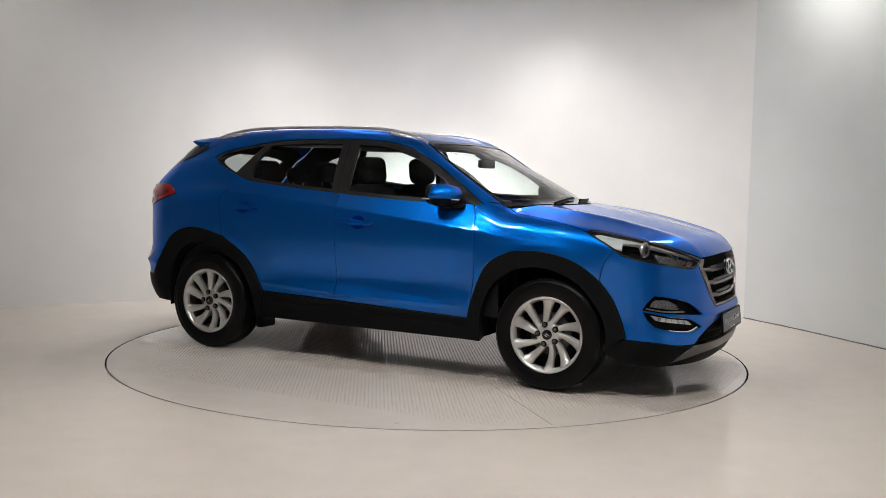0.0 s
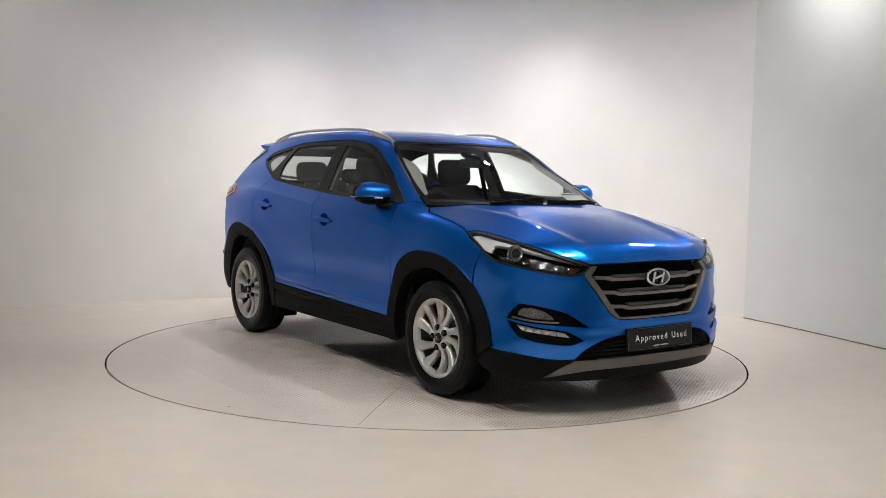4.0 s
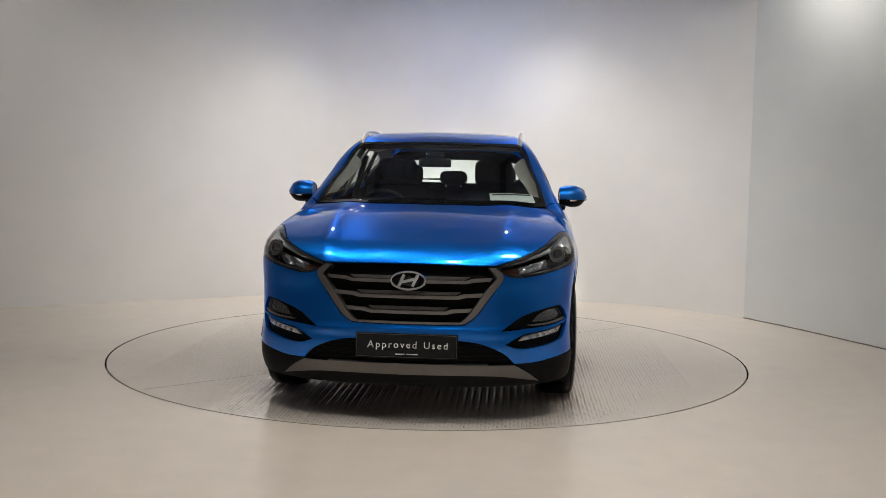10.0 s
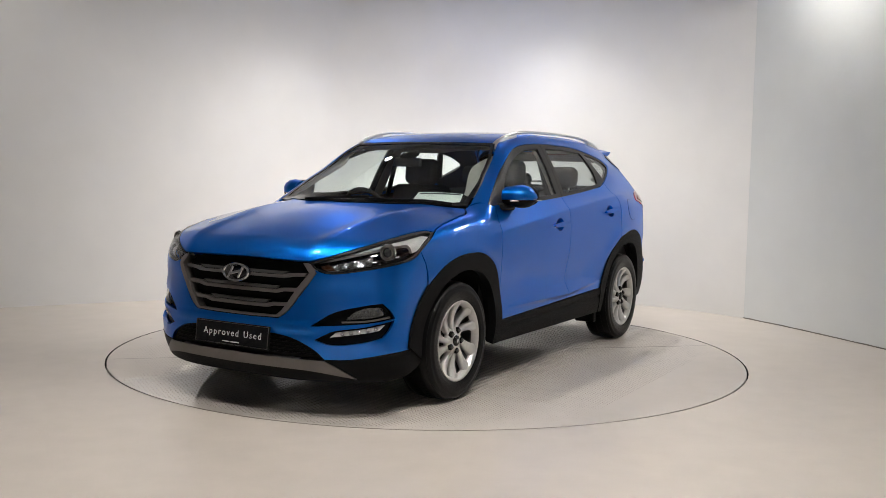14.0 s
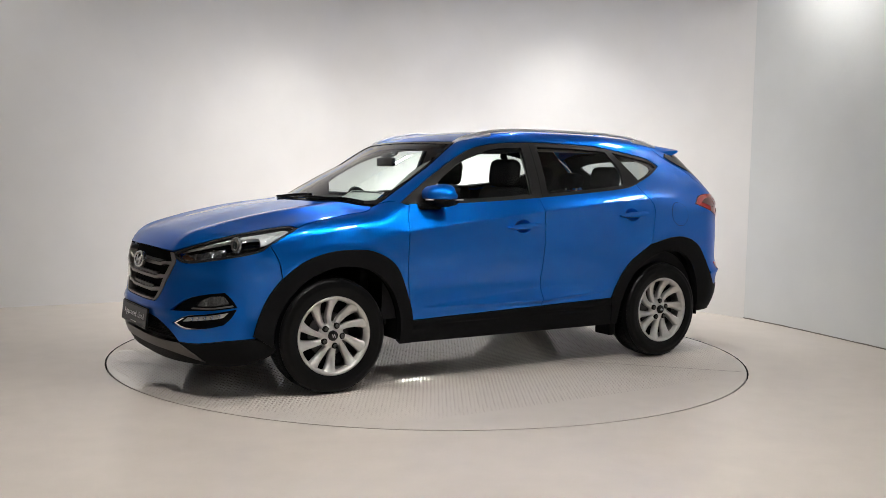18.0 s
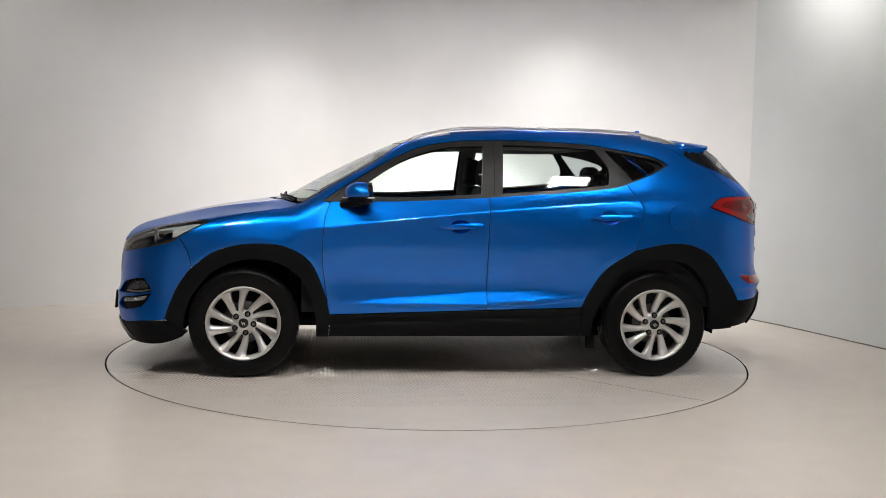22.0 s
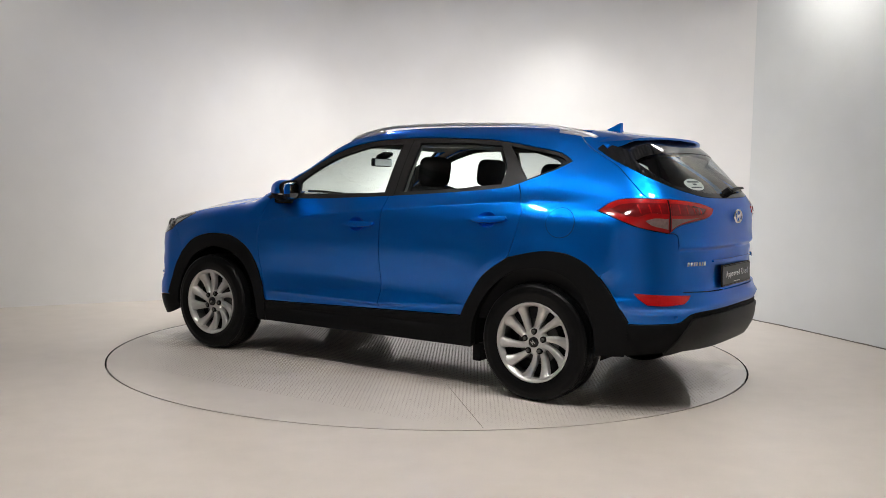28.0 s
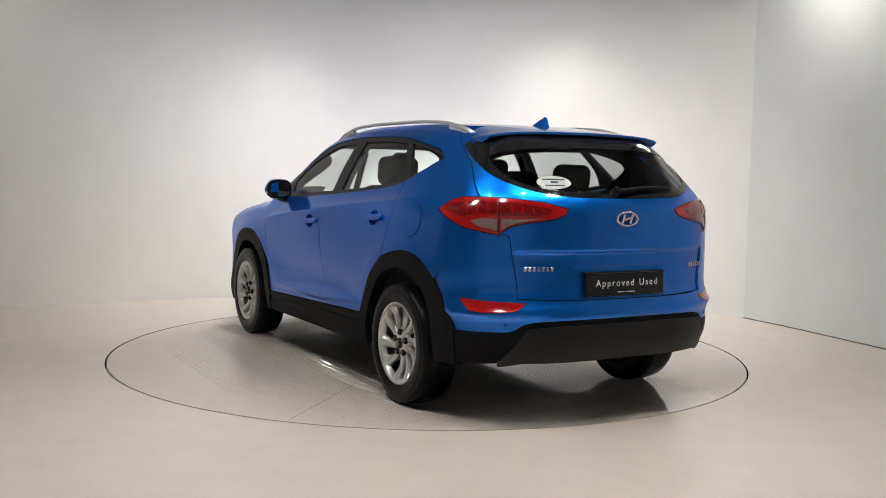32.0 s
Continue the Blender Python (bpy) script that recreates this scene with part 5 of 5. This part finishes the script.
bmesh.ops.recalc_face_normals(bm, faces=bm.faces)
smooth_by_angle(bm, 50)
part("aerial_fin", bm, PAINT, car, "blue shark-fin aerial")

# wipers
for pts in ([(1.16, -0.38), (1.135, -0.12), (1.115, 0.10)], [(1.155, 0.10), (1.115, 0.38), (1.02, 0.66)]):
    p = to_skin("top", flow(pts, 0.04))
    v, f = tube([tuple(a + (0, 0, 0.013)) for a in p], 0.006, 6)
    wiper = part_np("front_wiper", v, f, PLASTIC, car, "black windscreen wiper")
    v, f = tube([tuple(a + (0, 0, 0.004)) for a in p], 0.005, 6)
    part_np("blade", v, f, RUBBER, wiper)
p = to_skin("rear", flow([(0.03, 1.222), (-0.05, 1.232), (-0.20, 1.246), (-0.36, 1.246)], 0.04))
v, f = tube([tuple(a + (-0.022, 0, 0.010)) for a in p], [0.016 - 0.010 * i / (len(p) - 1) for i in range(len(p))], 8)
rw = part_np("rear_wiper", v, f, PLASTIC, car, "black rear wiper")
bm = bmesh.new()
bmesh.ops.create_cone(bm, cap_ends=True, segments=20, radius1=0.028, radius2=0.020, depth=0.045)
placed("pivot", bm, PLASTIC, rw, seat_on("rear", 0.03, 1.226, 0.012))

# stickers on the glass: plain bars for the print
quad = outline([(0.965, 0.375), (0.872, 0.650)], [(0.872, 0.650), (0.968, 0.676)], [(0.968, 0.676), (1.082, 0.392)], [(1.082, 0.392), (0.965, 0.375)])
panel("windscreen_sticker", "top", quad, PAPER, car, "white paper notice inside the windscreen", lift=-0.010, depth=0.0, gap=0.0, step=0.05)
panel("sticker_print", "top", outline([(0.970, 0.390), (0.882, 0.640)], [(0.882, 0.640), (0.894, 0.643)], [(0.894, 0.643), (0.984, 0.394)], [(0.984, 0.394), (0.970, 0.390)]), INK, car, "dark line of print", lift=-0.0085,
      depth=0.0, gap=0.0, step=0.05)
disc = [(0.39 + 0.098 * math.cos(a), 1.277 + 0.033 * math.sin(a)) for a in np.linspace(0, 2 * math.pi, 40, endpoint=False)]
rear_sticker = panel("rear_sticker", "rear", disc, STICKER, car, "white oval sticker on the rear window", lift=-0.0005, depth=0.0, gap=0.0, step=0.03)
for dz, wd, hh in ((0.014, 0.065, 0.008), (0.0, 0.020, 0.010), (-0.017, 0.055, 0.006)):
    panel("sticker_print", "rear", outline([(0.39 - wd, 1.277 + dz - hh / 2), (0.39 + wd, 1.277 + dz - hh / 2)], [(0.39 + wd, 1.277 + dz - hh / 2), (0.39 + wd, 1.277 + dz + hh / 2)],
                                           [(0.39 + wd, 1.277 + dz + hh / 2), (0.39 - wd, 1.277 + dz + hh / 2)], [(0.39 - wd, 1.277 + dz + hh / 2), (0.39 - wd, 1.277 + dz - hh / 2)]), INK, rear_sticker, lift=0.001,
          depth=0.0, gap=0.0, step=0.03)

# ---- cabin ----
def cushion(name, size, centre, parent, rot=None, mat=None, bevel=0.05, label=""):
    bm = bmesh.new()
    box(bm, size, (0, 0, 0), None, bevel=bevel, segs=4)
    m = Matrix.Translation(centre) @ (rot.to_4x4() if rot is not None else Matrix.Identity(4))
    return placed(name, bm, mat or CLOTH, parent, m, label, 60)


def headrest(x, y, z, parent, wide=0.29, tall=0.20):
    h = cushion("headrest", (0.115, wide, tall), (x, y, z), parent, Matrix.Rotation(-0.12, 3, "Y"), bevel=0.055, label="dark cloth headrest")
    for s in (-1, 1):
        v, f = tube([(x - 0.005, y + s * 0.065, z - tall / 2 + 0.01), (x + 0.012, y + s * 0.065, z - tall / 2 - 0.075)], 0.006, 8)
        part_np("post", v, f, SILVER, h)
    return h


for y in (0.37, -0.37):
    st = empty("front_seat", car)
    tagged(st, "dark cloth front seat")
    cushion("seat_base", (0.52, 0.50, 0.17), (0.12, y, 0.58), st, Matrix.Rotation(-0.12, 3, "Y"), bevel=0.06)
    cushion("backrest", (0.15, 0.49, 0.66), (-0.205, y, 0.90), st, Matrix.Rotation(-0.22, 3, "Y"), bevel=0.06)
    for s in (-1, 1):
        cushion("bolster", (0.17, 0.09, 0.50), (-0.155, y + s * 0.205, 0.86), st, Matrix.Rotation(-0.22, 3, "Y"), bevel=0.035)
    headrest(-0.265, y, 1.322, st)
bench = empty("rear_bench", car)
tagged(bench, "dark cloth rear bench")
cushion("seat_base", (0.50, 1.32, 0.18), (-0.78, 0, 0.60), bench, bevel=0.06)
for y, w in ((0.43, 0.44), (0.0, 0.38), (-0.43, 0.44)):
    cushion("backrest", (0.15, w, 0.60), (-1.10, y, 0.90), bench, Matrix.Rotation(-0.28, 3, "Y"), bevel=0.05)
for y, z in ((0.40, 1.30), (0.0, 1.275), (-0.40, 1.30)):
    headrest(-1.195, y, z, bench, 0.27 if y else 0.24, 0.17 if y else 0.12)

bm = bmesh.new()
box(bm, (0.46, 1.44, 0.34), (0.80, 0, 0.90), bevel=0.07, segs=4)
box(bm, (0.24, 0.42, 0.12), (0.66, -0.37, 1.075), bevel=0.05, segs=3)
box(bm, (0.10, 0.26, 0.12), (0.60, 0.0, 1.06), Matrix.Rotation(-0.3, 3, "Y"), bevel=0.02)
dash = placed("dashboard", bm, CABIN, car, Matrix.Identity(4), "black dashboard with an instrument hood", 50)
bm = bmesh.new()
box(bm, (0.004, 0.20, 0.09), (0.548, 0.0, 1.055), Matrix.Rotation(-0.3, 3, "Y"))
part("screen", bm, GLOSS, dash, "dark centre screen")
ring = [(0.185 * math.cos(a), 0.185 * math.sin(a), 0) for a in np.linspace(0, 2 * math.pi, 40, endpoint=False)]
v, f = tube(ring, 0.016, 8, closed=True)
wheel_m = pose(0.475, -0.37, 1.02) @ pose(0, 0, 0, 0, -66, 0)
steer = part_np("steering_wheel", [wheel_m @ Vector(p) for p in v], f, CABIN, car, "black steering wheel")
bm = bmesh.new()
box(bm, (0.11, 0.13, 0.05), (0, 0, 0), bevel=0.02)
for a in (0, 180):
    box(bm, (0.05, 0.30, 0.02), (0.0, 0, 0), bevel=0.008)
box(bm, (0.16, 0.05, 0.02), (-0.09, 0, 0), bevel=0.008)
placed("hub_pad", bm, CABIN, steer, wheel_m)
cushion("centre_console", (0.95, 0.22, 0.30), (0.15, 0, 0.52), car, mat=CABIN, bevel=0.04, label="dark centre console")
cushion("cabin_floor", (2.9, 1.40, 0.10), (-0.55, 0, 0.40), car, mat=CABIN, bevel=0.02, label="dark cabin floor")
cushion("boot_cover", (0.62, 1.22, 0.03), (-1.56, 0, 1.04), car, mat=CABIN, bevel=0.01, label="black load cover")
cushion("bulkhead", (0.06, 1.42, 0.70), (1.04, 0, 0.70), car, mat=SHADOW, bevel=0.01, label="dark bulkhead")
bm = bmesh.new()
box(bm, (0.035, 0.225, 0.062), (0.49, -0.02, 1.385), bevel=0.014, segs=3)
rv = placed("rear_view_mirror", bm, CABIN, car, Matrix.Identity(4), "black rear-view mirror on the windscreen")
bm = bmesh.new()
box(bm, (0.004, 0.205, 0.048), (0.4705, -0.02, 1.385))
part("mirror_glass", bm, MIRROR, rv)
bm = bmesh.new()
box(bm, (0.09, 0.13, 0.035), (0.46, -0.02, 1.438), Matrix.Rotation(0.42, 3, "Y"), bevel=0.02)
placed("sensor_housing", bm, GLOSS, rv, Matrix.Identity(4))
panel("roof_lining", "top", closed_top([[(0.36, 0.0), (0.33, 0.47), (0.30, 0.56)], [(0.30, 0.60), (-0.2, 0.645), (-0.6, 0.65), (-1.0, 0.64), (-1.40, 0.58)], [(-1.40, 0.58), (-1.62, 0.40), (-1.68, 0.0)]]), LINING, car, "pale grey roof lining",
      lift=-0.045, depth=0.0, step=0.08)
panel("tailgate_trim", "rear", mirrored([[(0.0, 0.80), (0.60, 0.80)], [(0.60, 0.80), (0.72, 1.0), (0.76, 1.18)], [(0.76, 1.18), (0.80, 1.29), (0.87, 1.40), (0.90, 1.47)], [(0.90, 1.47), (0.60, 1.525), (0.0, 1.545)]]), CABIN, car, "dark tailgate trim",
      holes=[inner_glass], lift=-0.035, depth=0.0, step=0.05)
for sign in (1, -1):
    mm = sign < 0
    panel("door_trim", "side", outline([(0.98, 1.110), (0.30, 1.140), (-0.225, 1.170), (-1.05, 1.240), (-1.60, 1.28), (-1.85, 1.17)], [(-1.85, 1.15), (-1.85, 0.45)], [(-1.85, 0.45), (0.98, 0.40)], [(0.98, 0.40), (0.98, 1.110)]),
          CABIN, car, "dark inner door trim", lift=-0.075, depth=0.0, step=0.08, mirror=mm)
    # lining of the windscreen pillar and the roof edge
    panel("pillar_lining", "side", outline([(0.83, 1.155), (0.65, 1.275), (0.432, 1.405), (0.25, 1.487), (0.09, 1.526), (-0.40, 1.548)], [(-0.40, 1.548), (-0.40, 1.575), (0.10, 1.560)],
                                           [(0.10, 1.560), (0.30, 1.512), (0.62, 1.350), (0.86, 1.205)], [(0.86, 1.205), (0.83, 1.155)]), LINING, car, "pale grey pillar lining", lift=-0.03, depth=0.0, step=0.05,
          mirror=mm)
    panel("rear_pillar_lining", "side", outline([(-1.06, 1.25), (-1.24, 1.315), (-1.37, 1.385), (-1.28, 1.435), (-1.0, 1.49), (-0.40, 1.548)], [(-0.40, 1.548), (-0.40, 1.575), (-1.45, 1.545)], [(-1.45, 1.545), (-1.80, 1.30), (-1.86, 1.20)],
                                                [(-1.86, 1.20), (-1.40, 1.18), (-1.06, 1.25)]), CABIN, car, "dark rear pillar lining", lift=-0.03, depth=0.0, step=0.05, mirror=mm)
    v, f = tube([(-0.28, sign * 0.62, 1.44), (-0.285, sign * 0.70, 1.16), (-0.26, sign * 0.74, 0.95)], [0.022, 0.022, 0.022], 4)
    part_np("seat_belt", v, f, CABIN, car, "black seat belt")
    panel("centre_pillar_lining", "side", outline([(-0.205, 1.52), (-0.190, 1.15)], [(-0.190, 1.15), (-0.315, 1.15)], [(-0.315, 1.15), (-0.330, 1.52)], [(-0.330, 1.52), (-0.205, 1.52)]), LINING, car,
          "grey centre pillar lining", lift=-0.05, depth=0.0, step=0.06, mirror=mm)
    panel("pillar_gap", "side", outline([(-0.256, 1.168), (-0.272, 1.528)], [(-0.272, 1.528), (-0.276, 1.528)], [(-0.276, 1.528), (-0.260, 1.168)], [(-0.260, 1.168), (-0.256, 1.168)]), SHADOW, car,
          "dark gap between the doors", lift=-0.0025, depth=0.0, gap=0.0, step=0.05, mirror=mm)
    # mudflap ahead of the rear wheel and jacking strip
    bm = bmesh.new()
    box(bm, (0.06, 0.16, 0.11), (-0.915, sign * 0.76, 0.23), bevel=0.012)
    part("sill_flap", bm, PLASTIC, car, "black deflector flap")

# underside: exhaust, rear axle
v, f = tube([(0.9, -0.15, 0.30), (-0.9, -0.18, 0.30), (-1.5, -0.38, 0.34), (-2.02, -0.42, 0.345)], 0.030, 10)
part_np("exhaust", v, f, DARK_METAL, car, "dull exhaust pipe")
bm = bmesh.new()
box(bm, (0.30, 0.62, 0.14), (-1.80, -0.15, 0.38), bevel=0.05, segs=3)
placed("silencer", bm, DARK_METAL, car, Matrix.Identity(4), "dull steel silencer", 60)
v, f = tube([(-1.335, -0.72, 0.30), (-1.335, 0.72, 0.30)], 0.045, 10)
part_np("rear_axle", v, f, SHADOW, car, "dark rear axle")


# ---- wheels ----
def lathe(profile, n):
    """Surface of revolution about the y axis: profile of (radius, y)."""
    v, f = [], []
    m = len(profile)
    for i in range(n):
        a = 2 * math.pi * i / n
        for r, y in profile:
            v.append((r * math.cos(a), y, r * math.sin(a)))
    for i in range(n):
        j = (i + 1) % n
        for k in range(m - 1):
            f.append((i * m + k, i * m + k + 1, j * m + k + 1, j * m + k))
    return v, f


def build_wheel():
    """A wheel at the origin, axle along y, outer face towards +y."""
    wheel = empty("wheel", car)
    R = 0.345
    prof = [(0.215, -0.095), (0.235, -0.108), (0.285, -0.113), (0.325, -0.105), (0.340, -0.090), (R, -0.060), (R, 0.060), (0.340, 0.090), (0.328, 0.105), (0.318, 0.1085), (0.313, 0.1075), (0.300, 0.1125),
            (0.285, 0.1145), (0.281, 0.1132), (0.262, 0.1140), (0.258, 0.1125), (0.245, 0.110), (0.238, 0.106), (0.222, 0.098)]
    v, f = lathe(prof, 96)
    part_np("tyre", v, f, RUBBER, wheel, "black rubber tyre", True)
    # tread blocks
    bm = bmesh.new()
    for k in range(72):
        a = 2 * math.pi * k / 72
        for y, w in ((-0.078, 0.03), (-0.028, 0.036), (0.028, 0.036), (0.078, 0.03)):
            off = 0.0 if abs(y) > 0.05 else math.pi / 72
            rot = Matrix.Rotation(-(a + off), 3, "Y")
            rr = R - 0.003 if abs(y) < 0.05 else R - 0.0095
            box(bm, (0.010, w, 0.025), rot @ Vector((rr, y, 0)), rot)
    part("tread", bm, RUBBER, wheel)
    # barrel behind the spokes: its shade is put into a darker alloy colour
    v, f = lathe([(0.226, -0.09), (0.222, -0.02), (0.214, 0.04), (0.213, 0.072)], 96)
    part_np("barrel", v, f, SHADED_ALLOY, wheel, "inner barrel, its shade put into a darker alloy colour", True)
    rim = [(0.213, 0.072), (0.217, 0.085), (0.228, 0.095), (0.234, 0.103), (0.236, 0.108), (0.231, 0.110), (0.222, 0.104), (0.213, 0.094), (0.208, 0.07)]
    v, f = lathe(rim, 96)
    r = part_np("rim", v, f, ALLOY, wheel, "silver alloy rim", True)
    v, f = lathe([(0.0, 0.02), (0.15, 0.02), (0.205, 0.0), (0.222, -0.03)], 48)
    part_np("brake_backing", v, f, SHADOW, wheel, "dark brake and hub", True)
    v, f = lathe([(0.06, 0.030), (0.132, 0.030), (0.135, 0.022)], 48)
    part_np("brake_disc", v, f, DARK_METAL, wheel, "steel brake disc", True)
    v, f = lathe([(0.0, 0.085), (0.050, 0.085), (0.066, 0.080), (0.078, 0.070), (0.082, 0.050)], 48)
    part_np("hub", v, f, ALLOY, r, "silver hub", True)
    # ten swept spokes in five pairs: one flat and broad, one slim and rounded
    for k in range(10):
        base = 2 * math.pi * k / 10 + (0.05 if k % 2 else -0.02)
        rows = []
        for i in range(13):
            t = i / 12
            rad = 0.046 + 0.172 * t
            a = base + SWIRL * (0.02 + 0.50 * t - 0.16 * t * t)
            wide = 0.0125 + (0.020 if k % 2 else 0.0145) * t + 0.010 * max(0.0, (t - 0.72) / 0.28) ** 2 + 0.010 * max(0.0, 0.25 - t)
            y = 0.083 + 0.015 * t - 0.020 * math.sin(math.pi * t)
            c, s = math.cos(a), math.sin(a)
            crest = 0.10 if k % 2 else 0.45
            rows.append([(c * rad - s * w, yy, s * rad + c * w) for w, yy in
                         ((-wide, y - 0.034), (-wide, y - 0.006), (-wide * 0.82, y), (wide * crest, y + 0.003), (wide * 0.86, y - 0.005), (wide, y - 0.013), (wide, y - 0.034))])
        v = [p for row in rows for p in row]
        f = [(7 * i + j, 7 * i + j + 1, 7 * i + 8 + j, 7 * i + 7 + j) for i in range(12) for j in range(6)]
        part_np("spoke", v, f, ALLOY, r, "", True)
    for k in range(5):
        a = 2 * math.pi * (k + 0.5) / 5 + 0.10
        # black disc paints in the shade of the recess round each nut
        v, f = lathe([(0.0, 0.0895), (0.0165, 0.0895), (0.0185, 0.087), (0.0185, 0.06)], 18)
        seat = part_np("nut_seat", v, f, SHADOW, r, "", True)
        v, f = lathe([(0.0, 0.0985), (0.0085, 0.0985), (0.0115, 0.0955), (0.0115, 0.07)], 6)
        nut = part_np("wheel_nut", v, f, DARK_METAL, r, "", False)
        nut.location = seat.location = (0.062 * math.cos(a), 0.0, 0.062 * math.sin(a))
    v, f = lathe([(0.0, 0.099), (0.024, 0.099), (0.030, 0.095), (0.032, 0.08)], 32)
    part_np("centre_cap", v, f, GLOSS, r, "black centre cap with a silver mark", True)
    bm = bmesh.new()
    for dx in (-0.007, 0.007):
        box(bm, (0.004, 0.003, 0.024), (dx, 0.0995, 0), Matrix.Rotation(0.35, 3, "Y"))
    box(bm, (0.014, 0.003, 0.004), (0, 0.0995, 0))
    part("cap_mark", bm, CHROME, r)
    return wheel


SWIRL = 1.0
wheel = build_wheel()
TRACK = 0.800
wheel.matrix_basis = pose(1.335, TRACK, 0.3445)
copy_thing(wheel, pose(-1.335, TRACK, 0.3445, 0, 25, 0))
for ax in (1.335, -1.335):
    copy_thing(wheel, pose(ax, -TRACK, 0.3445, 0, 40, 180))

# dark underside and wheel wells
bm = bmesh.new()
box(bm, (3.3, 1.36, 0.08), (0.18, 0, 0.335), bevel=0.03)
part("underbody", bm, SHADOW, car, "dark underbody")
for ax, r in ((1.30, 0.43), (-1.33, 0.42)):
    for s in (1, -1):
        v, f = [], []
        for i in range(25):
            a = math.pi * (i / 24 * 1.12 - 0.06)
            for y in (0.52, 0.86):
                v.append((ax + r * math.cos(a), s * y, 0.36 + r * math.sin(a)))
            v.append((ax, s * 0.52, 0.36))
        for i in range(24):
            f += [(3 * i, 3 * i + 1, 3 * i + 4, 3 * i + 3), (3 * i, 3 * i + 3, 3 * i + 2)]
        part_np("wheel_well", v, f, SHADOW, car, "black wheel-arch liner", True)


def motions():
    rows = [(float(i), TURN_START + TURN_RATE * i) for i in range(33)]
    walk(turntable, [(t, pose(0, 0, 0, 0, 0, a)) for t, a in rows])
    walk(car, [(t, pose(0, 0, 0, 0, 0, a) @ pose(CAR_X, CAR_Y, 0.003)) for t, a in rows])


motions()
